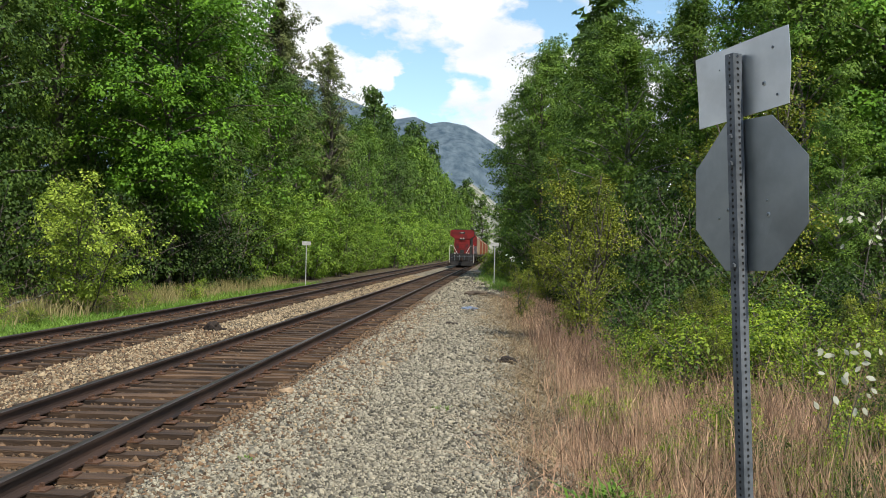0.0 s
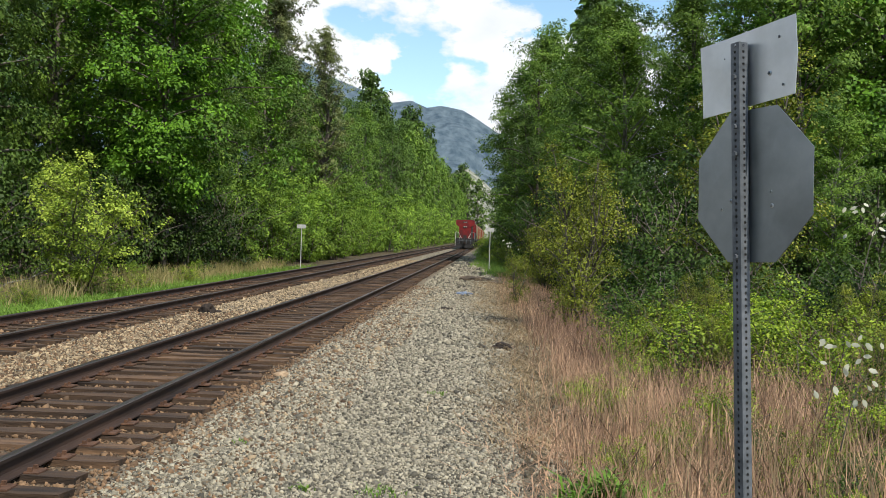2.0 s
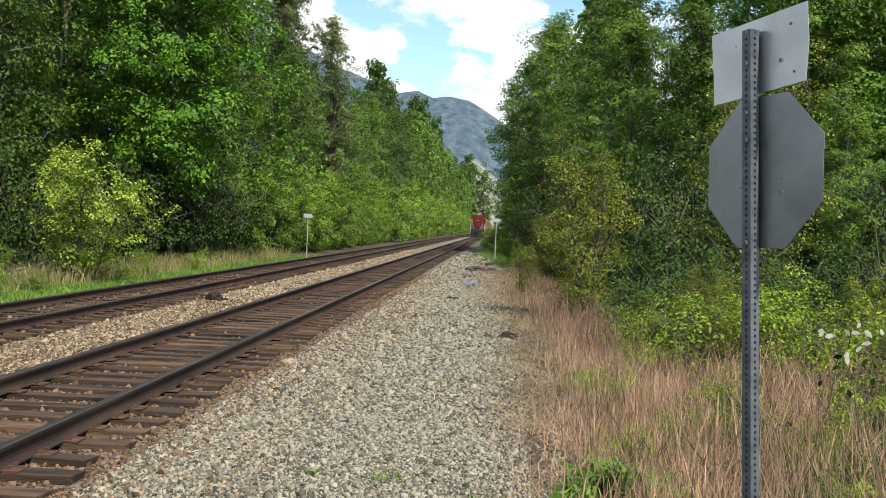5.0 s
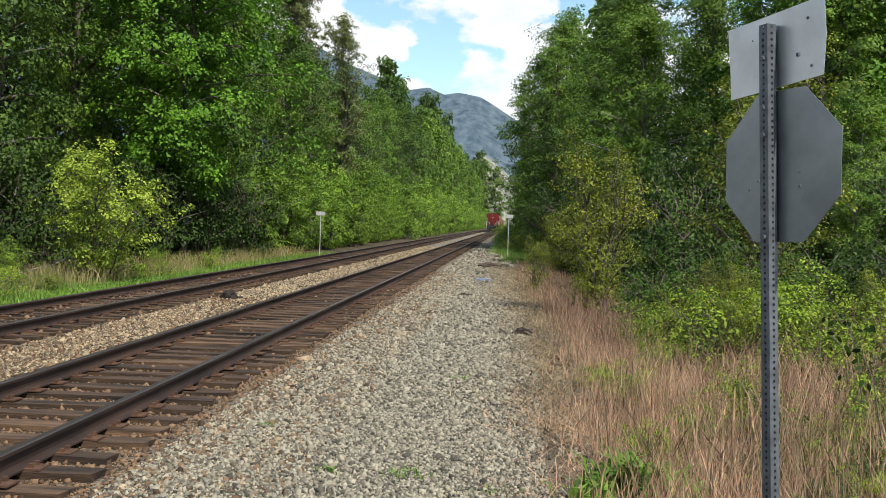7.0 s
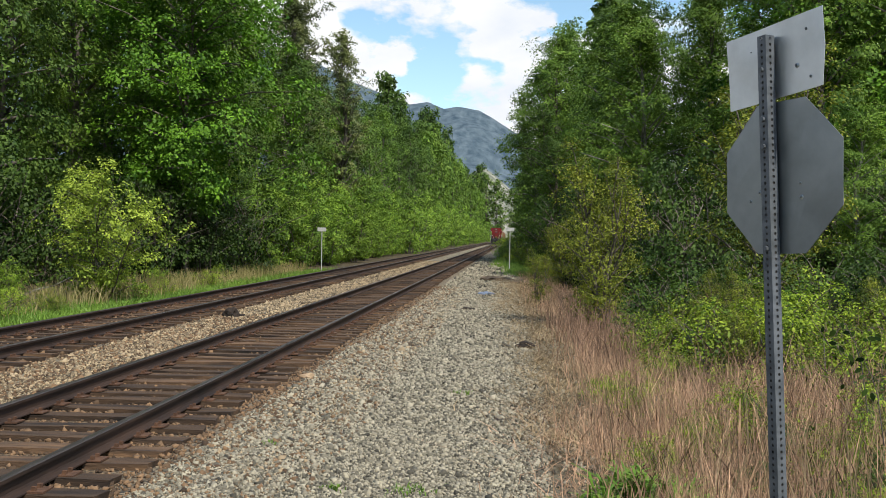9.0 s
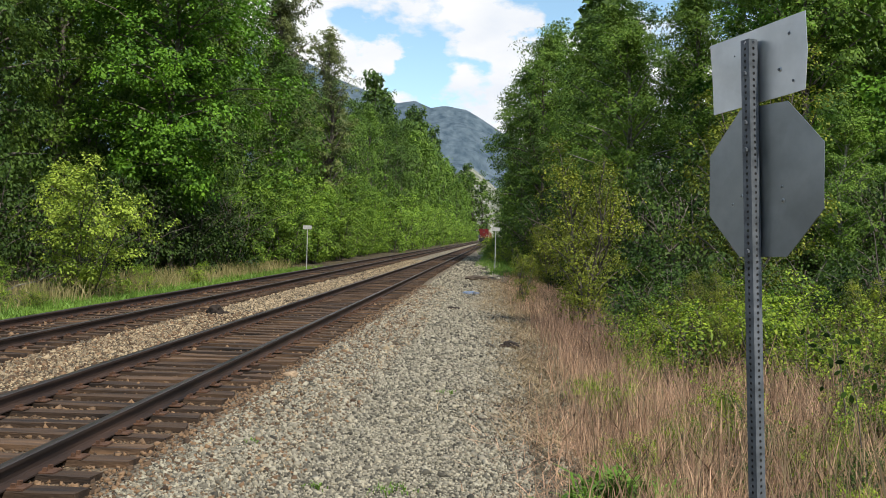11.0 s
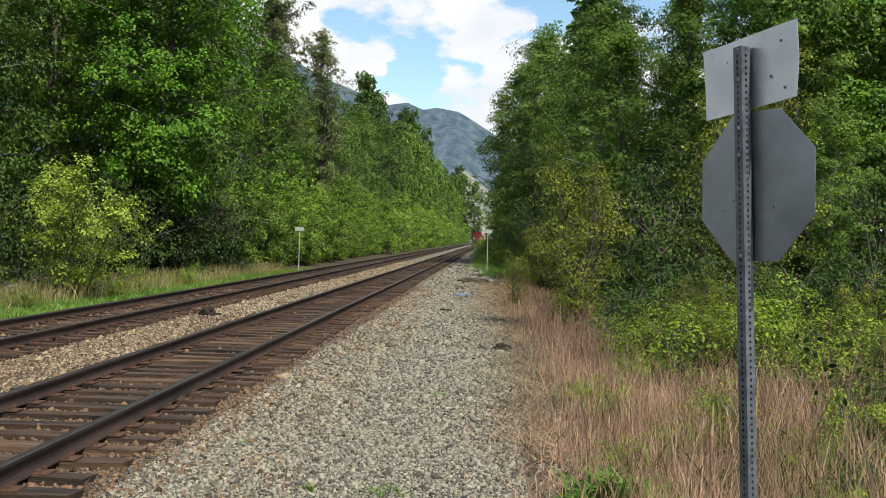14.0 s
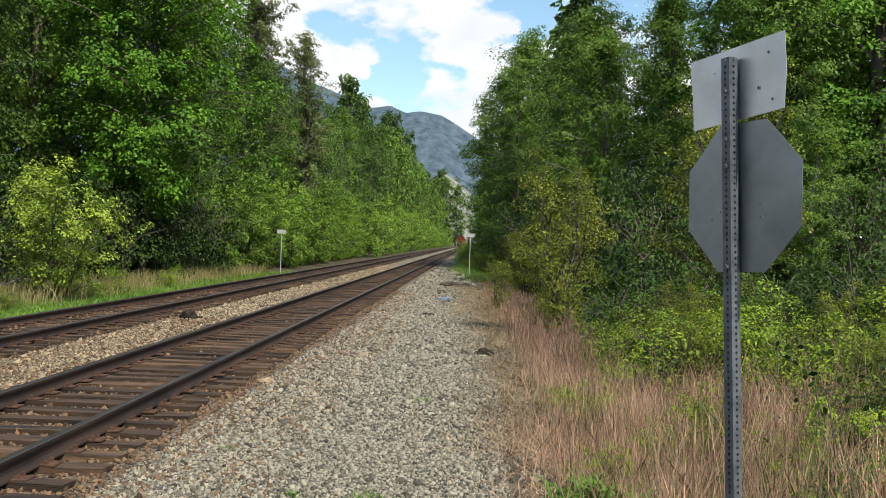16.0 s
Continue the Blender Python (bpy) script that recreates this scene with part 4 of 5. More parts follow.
def plant():
    rng = random.Random(77)
    turn = lambda: rng.uniform(0, 360)
    # west side: bushes before the wood
    first(BUSH, -13.6, 26.6, 0.42, 40)
    first(PALEBUSH, -13.0, 31.6, 1.05, 40)
    first(MAPLE, -14.8, 45.0, 1.05, 20, 1.15)
    first(ALDER, -21.5, 41.0, 1.15, 100, 1.1)
    first(DARK, -19.0, 35.0, 1.0, 10, 1.1)
    first(COTTON, -18.2, 84.0, 1.0, 0, 1.02)
    first(FAR_A, -23.0, 190.0, 1.1, 0, 1.1)
    first(MID_A, -17.0, 100.0, 0.95, 0, 1.1)
    first(FAR_D, -24.5, 200.0, 1.2, 0, 1.1)
    first(MID_D, -18.5, 118.0, 0.95, 0, 1.1)
    first(FAR_S, -13.4, 128.0, 0.9, 0)
    first(SAPLING, -13.2, 62.0, 0.9, 0)
    for x, y, k in ((-17.5, 27.0, 0.8), (-18.5, 30.5, 0.9), (-16.8, 32.5, 0.8), (-20.0, 32.0, 0.9), (-17.2, 36.0, 0.8), (-21.5, 28.0, 1.0), (-16.5, 40.5, 0.8), (-15.4, 43.5, 0.85), (-14.0, 46.0, 0.8), (-16.6, 46.5, 1.0), (-15.2, 49.5, 0.95), (-18.6, 43.5, 1.0), (-17.4, 50.0, 1.1), (-14.6, 53.0, 0.9)):
        placed(BRAMBLE_D, x, y, 2.4 * k, turn(), 1.2)
    for x, y, k in ((-14.0, 39.5, 0.6), (-13.4, 45.5, 0.6), (-12.8, 50.0, 0.55), (-13.2, 55.0, 0.7)):
        placed(BUSH, x, y, k, turn())
    for x, y, k, t in ((-22, 29, 1.0, DARK), (-19.5, 28, 1.0, DARK), (-24, 36, 1.2, DARK), (-18.2, 54, 1.1, ALDER), (-21, 57, 1.25, DARK), (-18.6, 64, 1.15, ALDER), (-22, 49, 1.25, ALDER),
                       (-25, 60, 1.3, DARK), (-28, 44, 1.3, DARK), (-20.5, 92, 0.98, COTTON), (-16.2, 93, 0.9, COTTON), (-23, 80, 1.05, COTTON), (-17.2, 74, 0.8, DARK), (-16.8, 60, 0.7, DARK)):
        placed(t, x, y, k, turn())
    y = 60.0
    while y < 640:
        k = max(1, y / 80)
        near = y < 130
        placed(SAPLING if near else FAR_S, -12.9 - rng.uniform(0, 1.2), y, rng.uniform(0.7, 1.0), turn())
        placed(SAPLING if near else FAR_S, -15.0 - rng.uniform(0, 1.5), y + rng.uniform(0, 3), rng.uniform(1.0, 1.4), turn(), 1.1)
        y += rng.uniform(2.4, 3.4) * k
    y = 70.0
    while y < 640:
        k = max(1, y / 80)
        rise = float(np.interp(y, [95, 105, 150, 230], [0.92, 1.12, 1.18, 1.5]))
        placed((MID_A if rng.random() < 0.35 else MID_D) if y < 170 else FAR_A, -17.0 - rng.uniform(0, 1.5), y, rng.uniform(0.9, 1.04), turn(), rng.uniform(0.95, 1.05) * rise)
        placed((MID_D if rng.random() < 0.6 else MID_A) if y < 170 else FAR_D, -21 - rng.uniform(0, 4), y + rng.uniform(0, 4), rng.uniform(0.95, 1.08), turn(), rng.uniform(0.95, 1.05) * rise)
        y += rng.uniform(5.0, 7.0) * k
    for x, y, k in ((-16.2, 160, 1.1), (-16.4, 168, 1.2), (-17.4, 176, 1.22), (-16.0, 184, 1.12), (-18.6, 166, 1.18)):
        placed(MID_D, x, y, k * 0.92, turn(), 1.1)
    # the line bends away behind the last trees, tall ones to the west
    for x in range(-60, 44, 6):
        tall = 2.6 if x < -12 else 2.0 if x < -7 else 1.35 if x < -2 else 1.0
        placed(FAR_A if x % 4 else FAR_D, x + rng.uniform(-1, 1), 735 + rng.uniform(0, 30), tall * rng.uniform(0.9, 1.05), turn())
    # deep wood behind the first rows
    for x, y in ((-31, 30), (-28, 34), (-33, 38), (-30, 48), (-27, 54), (-33, 58), (-29, 66), (-34, 72), (-27, 74), (-31, 86), (-26, 92), (-36, 48)):
        placed(MID_D, x, y, rng.uniform(1.15, 1.35), turn())
    for x, y in ((16, 50), (20, 56), (18, 60), (22, 64), (24, 60), (19, 42), (17, 37)):
        placed(MID_D, x, y, rng.uniform(0.95, 1.15), turn())
    for x, y in ((13, 68), (10, 76), (15, 78), (17, 72)):
        placed(MID_A, x, y, rng.uniform(0.8, 0.9), turn())
    # thickets in the darkened leaf colour paint the shade under the trees
    for x, y, k in ((5.0, 28.5, 1.5), (6.6, 30.5, 1.8), (8.2, 33, 1.9), (5.4, 33.5, 1.8), (7.0, 37, 1.9), (9.8, 31, 1.9), (10.8, 36, 2.0), (4.2, 38.5, 1.7), (8.6, 41, 1.9), (3.8, 44, 1.8), (6.2, 45, 2.0), (12.2, 39, 2.0), (13.4, 34, 2.0), (11.4, 30, 1.8), (4.0, 56, 2.0), (3.4, 63, 2.0)):
        placed(BRAMBLE_D, x, y, k, turn(), 1.3)
    for x, y, k in ((-11.9, 19.5, 0.55), (-12.4, 21.0, 0.7), (-12.6, 23.5, 0.7), (-12.2, 26.0, 0.5), (-11.8, 34.0, 0.5), (-12.2, 40.0, 0.6)):
        placed(BRAMBLE, x, y, k, turn())
    # unseen trees added behind the camera on both sides, for sign reflections and bounce
    for y in range(-60, 5, 11):
        placed(FAR_D, -19 - rng.uniform(0, 4), y, rng.uniform(0.9, 1.15), turn())
        placed(FAR_A, -15 - rng.uniform(0, 2), y + 5, rng.uniform(0.6, 0.9), turn())
        if y < 0:
            placed(FAR_A, 13 + rng.uniform(0, 5), y, rng.uniform(0.7, 0.9), turn())
    # east side
    first(PALE, 5.9, 42.0, 0.84, 0)
    first(YOUNG, 2.6, 23.2, 1.02, 15)
    first(BRAMBLE, 3.2, 14.0, 1.0, 0)
    first(BRAMBLE_D, 3.9, 20.0, 1.0, 0)
    # dark-leaved trees at y 60, 68 and 84 stand in for cast shade
    for x, y, k, t in ((6.3, 60, 0.86, DARK), (7.6, 53, 0.9, PALE), (3.6, 76, 0.95, ALDER), (3.6, 68, 0.6, DARK), (9.5, 48, 0.74, ALDER), (8.6, 38, 0.64, PALE), (11, 41, 0.7, ALDER), (10.5, 33, 0.62, ALDER), (3.0, 95, 0.98, ALDER), (2.8, 108, 1.02, PALE), (2.6, 84, 0.66, DARK),
                       (14.2, 34.5, 1.1, ALDER), (12.6, 36, 1.0, MAPLE), (9.8, 28, 0.5, PALE), (15, 46, 1.2, ALDER), (12, 58, 0.92, ALDER), (8, 68, 0.95, DARK), (4.8, 84, 1.05, ALDER), (5.6, 49, 0.72, ALDER)):
        placed(t, x, y, k, turn())
    y = 90.0
    while y < 560:
        k = y / 80
        placed((MID_D if rng.random() < 0.5 else MID_A) if y < 150 else FAR_A, 4.6 + rng.uniform(0, 1.0), y, rng.uniform(0.85, 1.0), turn())
        placed(FAR_D, 9 + rng.uniform(0, 4), y + rng.uniform(0, 4), rng.uniform(1.0, 1.2), turn())
        y += rng.uniform(5, 8) * k ** 0.7
    for x, y, k in ((2.9, 28.5, 0.8), (2.9, 33, 0.8), (5.8, 22.5, 1.42), (1.25, 31.2, 0.42), (2.6, 39, 0.7), (2.4, 48, 0.7), (7.0, 25.0, 1.2)):
        placed(YOUNG, x, y, k, turn())
    for x, y, k in ((4.4, 20.6, 0.6), (5.6, 21.6, 0.9), (4.8, 26.0, 0.7), (4.6, 22.6, 0.5), (6.4, 24.5, 0.85), (8.0, 22.5, 0.8), (3.6, 34.0, 0.8), (2.8, 53, 0.8), (2.4, 68, 0.8), (9.0, 21.0, 0.9), (8.8, 15.0, 0.7), (2.0, 58, 0.6)):
        placed(BUSH, x, y, k, turn())
    for x, y, k in ((2.6, 17.0, 0.7), (3.6, 16.6, 0.85), (4.6, 15.2, 0.95), (4.2, 13.6, 0.8), (5.2, 13.2, 0.95), (6.4, 14.6, 1.1), (4.7, 12.2, 0.75), (5.6, 11.0, 0.9), (5.6, 16.6, 1.0), (3.2, 18.8, 0.8), (6.6, 12.4, 1.0), (4.9, 9.6, 0.65), (6.0, 9.4, 0.85), (7.2, 13.6, 1.0)):
        placed(BRAMBLE, x, y, k, turn())
    for x, y, k in ((4.2, 16.2, 0.36), (5.5, 14.2, 0.38), (3.5, 13.6, 0.3), (6.3, 11.8, 0.36), (4.0, 18.0, 0.4), (6.9, 15.2, 0.4), (5.0, 11.4, 0.3)):
        placed(YOUNG, x, y, k, turn(), label="small yellow-green shoot among the brambles")
    for x, y, k in ((1.7, 64, 0.7), (2.2, 61, 0.9), (1.5, 70, 0.8), (1.9, 76, 1.2), (1.6, 84, 1.1), (2.0, 92, 1.5), (1.7, 104, 1.4), (2.2, 120, 1.8), (0.4, 78, 0.7), (0.2, 90, 0.9), (-0.2, 104, 1.0), (0.6, 116, 1.3), (0.0, 135, 1.4), (0.3, 155, 1.6), (0.0, 180, 1.8), (0.3, 210, 2.0)):
        placed(BRAMBLE, x, y, k, turn(), label="low green scrub at the foot of the wood")
    for x, y, k in ((1.7, 8.6, 0.3), (2.3, 9.6, 0.3), (2.9, 7.4, 0.3), (3.4, 8.8, 0.36), (2.2, 6.4, 0.24), (4.0, 7.6, 0.5), (1.9, 11.4, 0.34), (2.5, 13.8, 0.4), (3.6, 6.0, 0.4), (1.6, 13.0, 0.26), (4.4, 6.4, 0.5), (2.8, 5.6, 0.34), (4.6, 8.6, 0.6), (3.7, 9.4, 0.5), (2.9, 8.2, 0.3), (3.0, 10.2, 0.45), (4.4, 7.6, 0.5)):
        placed(BRAMBLE, x, y, k, turn(), 1.2)
    # the small ones by the stalks stand in for shadow in the gaps
    for x, y, k in ((3.0, 19.6, 0.8), (4.9, 18.4, 1.0), (5.9, 18.8, 1.0), (7.2, 16.0, 1.1), (7.2, 10.8, 0.9), (6.6, 17.4, 1.0), (4.7, 9.2, 0.62), (5.3, 8.4, 0.75), (4.2, 10.2, 0.5), (4.9, 7.6, 0.6), (2.7, 7.0, 0.24), (3.2, 7.7, 0.3), (3.6, 8.3, 0.3), (3.0, 9.1, 0.28), (3.9, 6.8, 0.32), (2.4, 8.2, 0.22), (4.2, 8.2, 0.34), (3.4, 6.4, 0.26)):
        placed(BRAMBLE_D, x, y, k, turn())


plant()


# ---- grass and dry stalks ----
def blades(name, boxes, material, seed, label, lean=0.25, width=0.005, category="grass", patchy=0.0):
    """Upright blades in stretches (x0, x1, y0, y1, per square metre, height)."""
    rng = np.random.default_rng(seed)
    Q = []
    for x0, x1, y0, y1, dens, h in boxes:
        n = int((x1 - x0) * (y1 - y0) * dens)
        x, y = rng.uniform(x0, x1, n), rng.uniform(y0, y1, n)
        keep = np.sin(x * 2.3 + 1.7 * np.sin(y * 1.1)) + np.sin(y * 1.9 + 1.3 * np.sin(x * 1.7)) + rng.normal(0, 0.9, n) > -1.3 + patchy
        x, y = x[keep] + rng.normal(0, 0.2, keep.sum()), y[keep] + rng.normal(0, 0.15, keep.sum())
        n = len(x)
        tuft = rng.normal(0, 0.05, (n, 2))
        x, y = np.where(rng.random(n) < 0.7, np.round(x * 4) / 4 + 3 * tuft[:, 0], x), np.where(rng.random(n) < 0.7, np.round(y * 4) / 4 + 3 * tuft[:, 1], y)
        z = ground_z(x, y) - 0.02
        hh = h * rng.uniform(0.35, 1.15, n)
        side = unit(np.stack([np.ones(n), rng.normal(0, 0.5, n), np.zeros(n)], 1))
        w = (width * rng.lognormal(0, 0.4, n))[:, None]
        p0 = np.stack([x, y, z], 1)
        d = np.stack([rng.normal(0, lean, n), rng.normal(0, lean, n), np.ones(n)], 1)
        p1 = p0 + d * (hh * 0.55)[:, None]
        d2 = d + np.stack([rng.normal(0, lean * 1.6, n), rng.normal(0, lean * 1.6, n), -0.15 * np.ones(n)], 1)
        p2 = p1 + d2 * (hh * 0.45)[:, None]
        Q.append(np.stack([p0 - side * w / 2, p0 + side * w / 2, p1 + side * w / 2.4, p1 - side * w / 2.4], 1))
        Q.append(np.stack([p1 - side * w / 2.4, p1 + side * w / 2.4, p2 + side * w / 8, p2 - side * w / 8], 1))
    tagged(quads(name, np.concatenate(Q), material), label, category, kind="stuff")


blades("dry_stalks", [(1.28, 2.4, 4.0, 10.5, 450, 0.58), (2.4, 4.6, 4.0, 10.5, 240, 0.76), (1.45, 2.8, 10.5, 16, 300, 0.5), (1.7, 4.6, 10.2, 12.6, 260, 0.72), (1.7, 2.6, 16, 26, 200, 0.45), (1.1, 2.7, 26, 52, 100, 0.5), (3.0, 5.2, 9.8, 12.4, 110, 1.0)], STRAW, 21,
       "dry straw-coloured grass stalks along the shoulder", 0.2, 0.0054, "dry grass")
blades("straw_litter", [(0.55, 1.4, 4.5, 12, 260, 0.16), (1.2, 4.5, 4, 11, 200, 0.25)], STRAW, 26, "flattened dry straw litter at the gravel's edge", 1.6, 0.006, "dry grass")
PALESTRAW = mat("bleached_straw", (0.06, 0.04, 0.022), (0.5, 0.385, 0.225), 1.8, 0.85, bump=0, leaf=True, spread=0.5)
blades("tall_straw", [(1.6, 2.6, 4.5, 10.5, 45, 0.85), (2.6, 5.2, 5.0, 9.5, 60, 0.95), (1.6, 4.6, 9.5, 13, 22, 0.8)], PALESTRAW, 41, "tall bleached straw stems standing among brambles", 0.1, 0.0065, "dry grass")
blades("straw_mat", [(0.6, 1.9, 9.5, 26, 330, 0.17), (0.0, 1.9, 26, 46, 130, 0.22)], PALESTRAW, 29, "bleached straw lying flat beside the gravel", 1.9, 0.009, "dry grass")
blades("dead_stalks", [(1.3, 2.6, 15, 25, 80, 0.85), (2.6, 4.4, 8.5, 14, 60, 0.85), (1.6, 4.0, 4.5, 10, 60, 0.6), (3.2, 5.0, 15.5, 18.5, 40, 1.3), (4.3, 7.5, 9, 15, 50, 1.1)], DEADSTALK, 24, "reddish dead weed stalks among the bushes", 0.22, 0.007, "dead weeds")
blades("low_grass", [(-13.2, -10.2, 18, 36, 260, 0.22), (-12.6, -10.4, 36, 60, 120, 0.28), (0.1, 2.5, 53, 66, 70, 0.34), (-0.9, 3.0, 66, 110, 40, 0.4), (-1.5, 3.0, 110, 240, 12, 0.6), (5.0, 6.6, 12, 14, 90, 1.0)], GRASS, 22, "fresh green grass at the foot of the ballast", 0.3, 0.014)
blades("seeding_grass", [(-14.8, -11.9, 20, 28, 22, 0.6), (-14.8, -11.7, 28, 60, 55, 0.7)], DULLGRASS, 23, "tall seeding grass before the bushes", 0.18, 0.014)


# ---- small things beside the line ----
def build_tuft(x, y, n, h, spread, material, label, seed, wide=0.012):
    rng = np.random.default_rng(seed)
    az, f = rng.uniform(0, 6.28, n), rng.uniform(0.5, 1.1, n)
    c = np.stack([rng.normal(0, spread, n), rng.normal(0, spread, n), np.zeros(n)], 1)
    out = np.stack([np.cos(az), np.sin(az), np.zeros(n)], 1)
    side = np.stack([-np.sin(az), np.cos(az), np.zeros(n)], 1) * wide
    p1 = c + out * (0.25 * h * f)[:, None] + np.array([0, 0, 1]) * (0.75 * h * f)[:, None]
    p2 = p1 + out * (0.5 * h * f)[:, None] + np.array([0, 0, 1]) * (0.12 * h * f)[:, None]
    ob = quads("weed_tuft", np.concatenate([np.stack([c - side / 2, c + side / 2, p1 + side / 2, p1 - side / 2], 1), np.stack([p1 - side / 2, p1 + side / 2, p2 + side / 8, p2 - side / 8], 1)]), material)
    ob.location = (x, y, float(ground_z(x, y)))
    tagged(ob, label, "weed", kind="stuff")


for k, (x, y, n, h, sp) in enumerate(((-0.45, 7.75, 60, 0.07, 0.10), (-1.05, 7.7, 26, 0.06, 0.05), (-0.25, 12.6, 30, 0.06, 0.07), (-1.9, 9.2, 14, 0.05, 0.05), (0.25, 7.3, 20, 0.06, 0.08))):
    build_tuft(x, y, n, h, sp, GRASS, "small green weed tuft in the gravel", 60 + k)
for k, (x, y, n, h, sp) in enumerate(((1.30, 7.6, 190, 0.34, 0.13), (1.75, 7.5, 120, 0.26, 0.14), (1.0, 7.3, 60, 0.2, 0.1))):
    build_tuft(x, y, n, h, sp, GRASS, "leafy green weed clump at the gravel's edge", 80 + k, 0.03)


def build_chunk(name, x, y, size, material, label, category, seed, flat=0.5, turn=0.0):
    """An irregular lump: a broken-off piece of wood or stone."""
    bm = bmesh.new()
    bmesh.ops.create_icosphere(bm, subdivisions=3, radius=0.5)
    for v in bm.verts:
        n = noise.fractal(v.co * 2.2 + Vector((seed, 0, 0)), 1.0, 2.0, 4)
        v.co *= 1 + 0.45 * n
        v.co = Vector((v.co.x * size, v.co.y * size * 0.6, max(v.co.z, -0.3) * size * flat))
    ob = link(name, bm, material)
    ob.matrix_basis = pose(x, y, float(ground_z(x, y)) + 0.28 * size * flat, 0, 0, turn)
    tagged(ob, label, category)


build_chunk("burnt_log", 0.627, 18.28, 0.34, DARKDEBRIS, "charred dark wood lump lying on the gravel", "debris", 2.0, 0.5, 10)
build_chunk("burnt_log", -6.35, 23.3, 0.40, DARKDEBRIS, "charred dark wood lump lying between the tracks", "debris", 5.0, 0.7, -20)
build_chunk("burnt_log", -6.12, 23.4, 0.30, DARKDEBRIS, "small charred splinter lying between the tracks", "debris", 7.0, 0.3, 15)
build_chunk("stick", -0.85, 27.8, 0.40, DARKDEBRIS, "short dark stick lying on the gravel", "debris", 9.0, 0.22, 5)
build_chunk("boulder", -2.455, 13.5, 0.20, mat("tan_stone", (0.22, 0.15, 0.09), (0.40, 0.30, 0.19), 9, 0.9), "tan cobble lying at the ballast's edge", "stone", 11.0, 0.5, 20)
build_chunk("plastic_sheet", -0.54, 35.4, 0.6, BLUEBAG, "crumpled pale blue plastic sheet on the gravel", "litter", 4.0, 0.22, 10)
EARTH = mat("bare_earth", (0.06, 0.045, 0.03), (0.16, 0.12, 0.08), 3, 0.95, bump=0.6)
build_chunk("earth_mound", -0.35, 47.0, 1.7, EARTH, "low mound of bare earth at the crossing", "earth", 6.0, 0.14, -38)
build_chunk("earth_mound", 0.75, 44.6, 1.3, EARTH, "small hump of bare earth beside the gravel", "earth", 8.0, 0.12, -30)
build_chunk("stick", 0.30, 10.9, 0.22, DARKDEBRIS, "thin twig lying on the gravel", "debris", 3.0, 0.12, 0)


def build_dead_branch(x, y, turn):
    bm = bmesh.new()
    tube(bm, [(0, 0, 0.0), (0.6, 0.1, 0.35), (1.2, 0.12, 0.5), (2.0, 0.2, 0.95)], [0.035, 0.03, 0.022, 0.008], 6)
    tube(bm, [(1.2, 0.12, 0.5), (1.5, -0.1, 0.85)], [0.015, 0.005], 5)
    ob = link("dead_branch", bm, BIRCH, smooth=True)
    ob.matrix_basis = pose(x, y, float(ground_z(x, y)) - 0.02, 0, 0, turn)
    tagged(ob, "bleached dead branch leaning out of the grass", "branch")


build_dead_branch(-15.2, 30.0, 10)


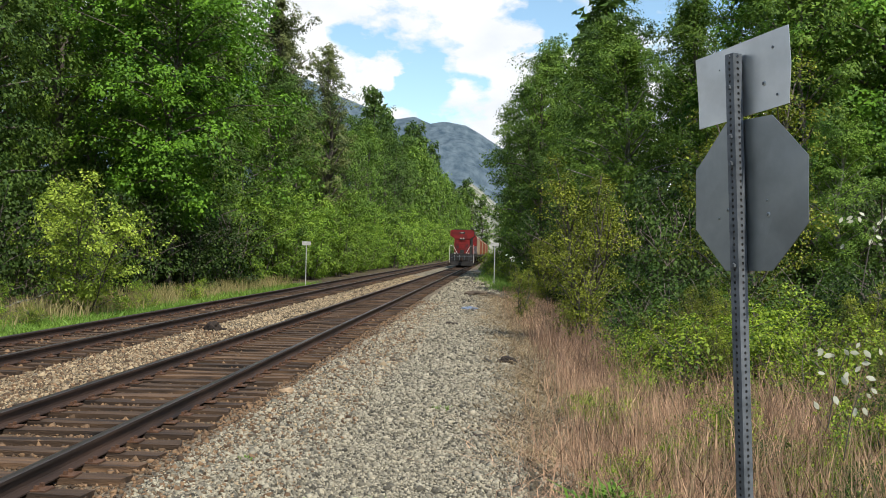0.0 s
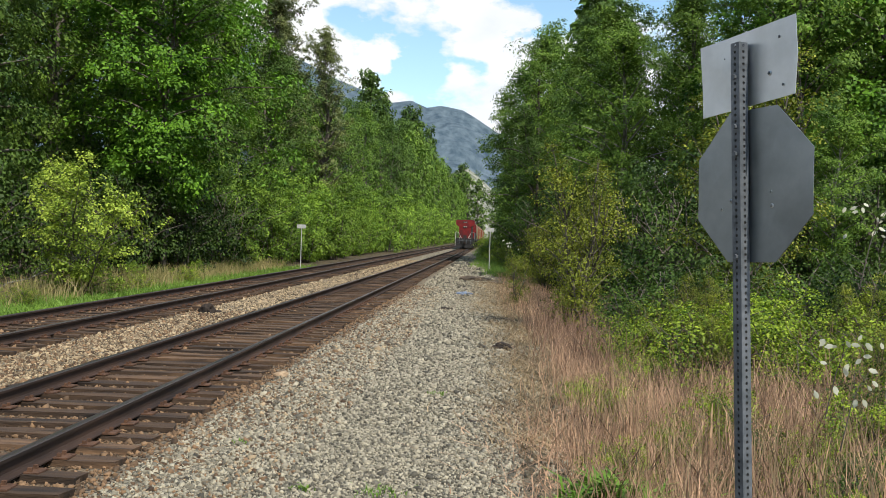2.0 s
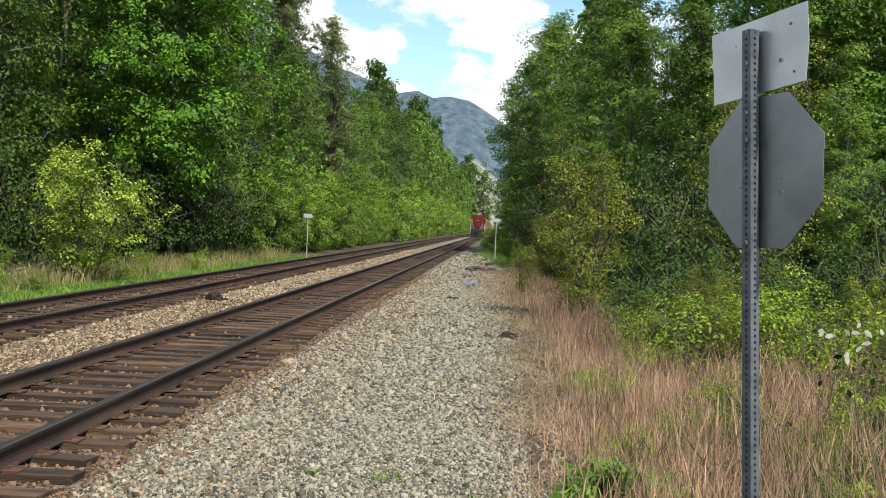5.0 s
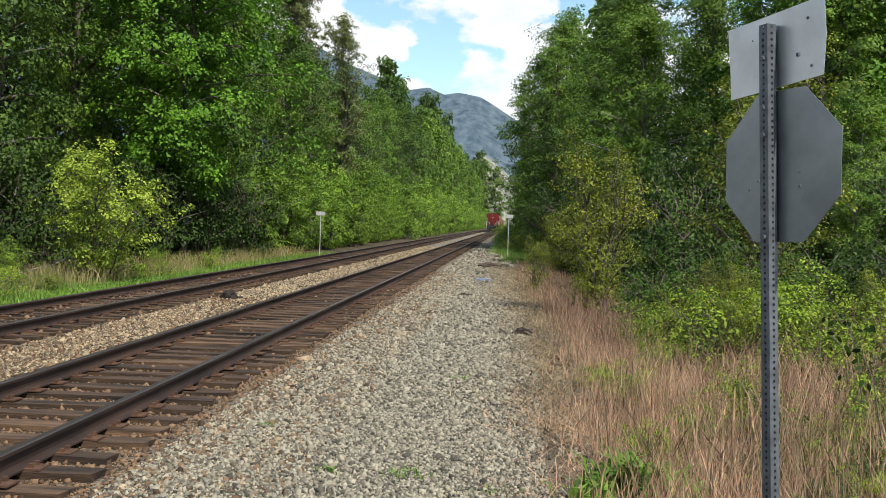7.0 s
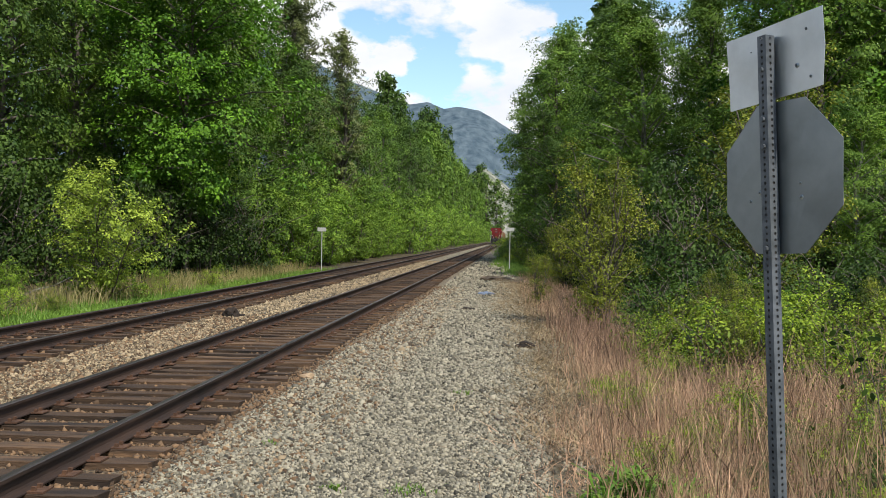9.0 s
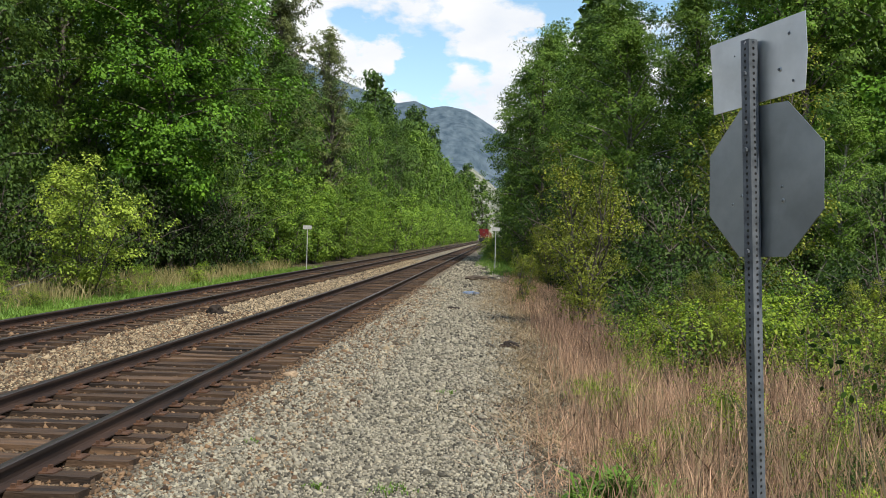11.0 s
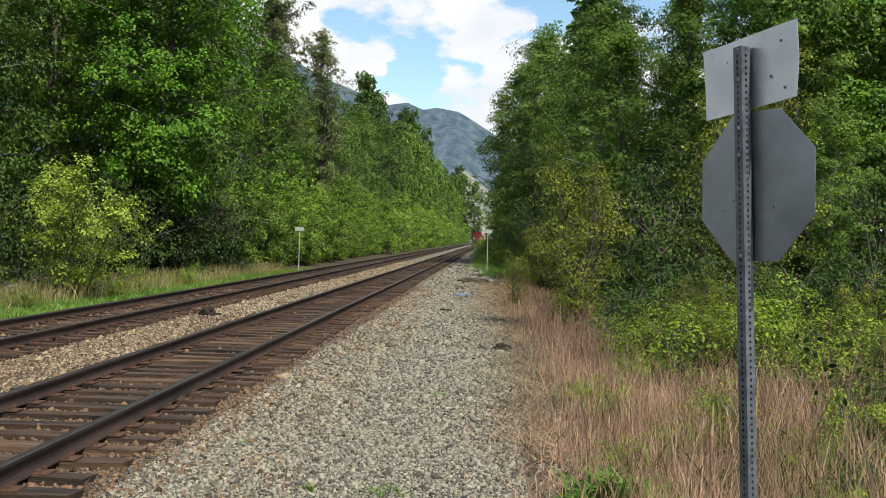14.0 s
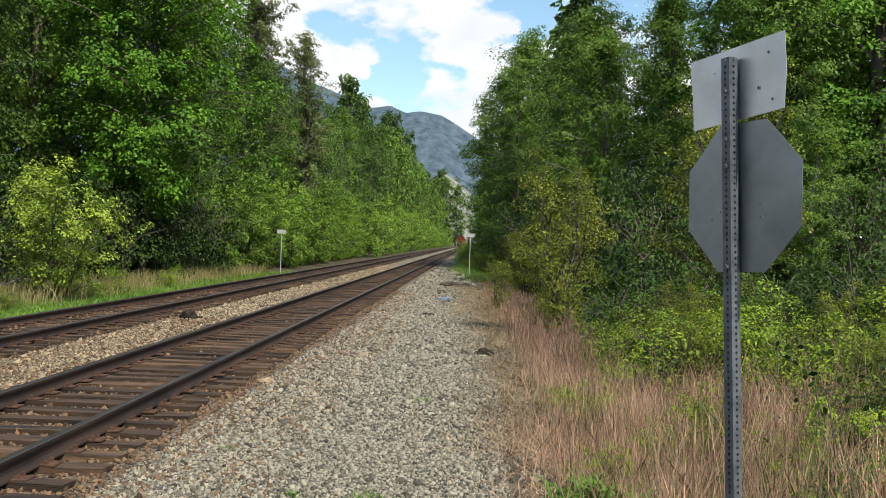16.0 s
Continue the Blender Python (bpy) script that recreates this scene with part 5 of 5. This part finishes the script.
def build_sprig(name, seed, n, leaf, reach, label):
    """A thin shoot whose leaves, white below and green above, all turn one way: the white side to -y."""
    rng = np.random.default_rng(seed)
    top = tagged(new(name), label, "sprig")
    bm = bmesh.new()
    tube(bm, [(-0.05, 0, -0.35), (0, 0, 0), (0.15 * reach, 0, 0.5 * reach), (0.4 * reach, 0, reach)], [0.005, 0.004, 0.003, 0.002], 5)
    part("stem", bm, BARK, top)
    C = np.stack([rng.normal(0.1, 0.5, n) * reach, rng.normal(0, 0.04, n), rng.uniform(0.0, 1.1, n) * reach], 1)
    nor = unit(np.tile([0.0, -1.0, 0.15], (n, 1)) + rng.normal(0, 0.15, (n, 3)))
    a = unit(np.cross(nor, rng.normal(0, 1, (n, 3))))
    b = np.cross(nor, a)
    s = (leaf * rng.uniform(0.7, 1.2, n))[:, None]
    fold = nor * s * 0.06
    rim = np.stack([C - a * s / 2, C - a * s * 0.3 + b * s * 0.2 - fold, C + a * s * 0.1 + b * s * 0.27 - fold, C + a * s * 0.55, C + a * s * 0.1 - b * s * 0.27, C - a * s * 0.3 - b * s * 0.2], 1)
    for V, way in zip(rim, nor):
        me = bpy.data.meshes.new("leaf")
        me.from_pydata([*V.tolist(), *(V - way * 0.002).tolist()], [], [tuple(range(6)), tuple(range(6, 12))])
        me.materials.append(PETAL)
        me.materials.append(LEAF_SHADE)
        me.polygons[1].material_index = 1
        new("leaf", me).parent = top
    return top


SPRIGS = [build_sprig("willow_sprig", 31, 13, 0.062, 0.30, "thin shoot with pale leaves turned by the wind"),
          build_sprig("willow_sprig", 32, 10, 0.06, 0.26, "low shoot with white leaf undersides beside brambles"),
          build_sprig("willow_sprig", 33, 18, 0.046, 0.30, "small shoot with whitish leaf undersides"),
          build_sprig("willow_sprig", 34, 8, 0.085, 0.26, "white-leaved shoot hanging from the yellow bush")]
SPRIG_AT = [(2.95, 7.5, 0.86), (3.0, 7.3, 0.66), (3.28, 7.8, 1.85), (0.85, 30.8, 1.45)]


# ---- motion ----
SPEED, START = 18.0, 124.0


def motions():
    # the gust at the start shows the leaves' white undersides; then they fall back, green side out
    for k, (ob, (x, y, z)) in enumerate(zip(SPRIGS, SPRIG_AT)):
        rest = 172
        late = 3.0 if k == 0 else 0.0
        rows = [(0.0, 6, 0), (0.7, -4, 5), (1.4, 5, -6), (2.2, 0, 4), (3.1 + late, 22, -3), (3.6 + late, 95, 2), (4.2 + late, rest, 0), (8.0, rest - 4, 2), (10.0, rest + 3, -2), (13.0, rest - 3, 2), (16.0, rest, 0)]
        walk(ob, [(t, pose(x + 0.01 * sway, y, z, 0, sway, -22 + turn)) for t, turn, sway in rows])
    walk(LOCO, [(t, pose(TRACKS[0], START + SPEED * t, 0)) for t in (0.0, 4.0, 8.0, 12.0, 16.0)])
    for k, car in enumerate(CARS):
        walk(car, [(t, pose(TRACKS[0], START + 22.4 + 18.5 * k + SPEED * t, 0)) for t in (0.0, 4.0, 8.0, 12.0, 16.0)])


motions()
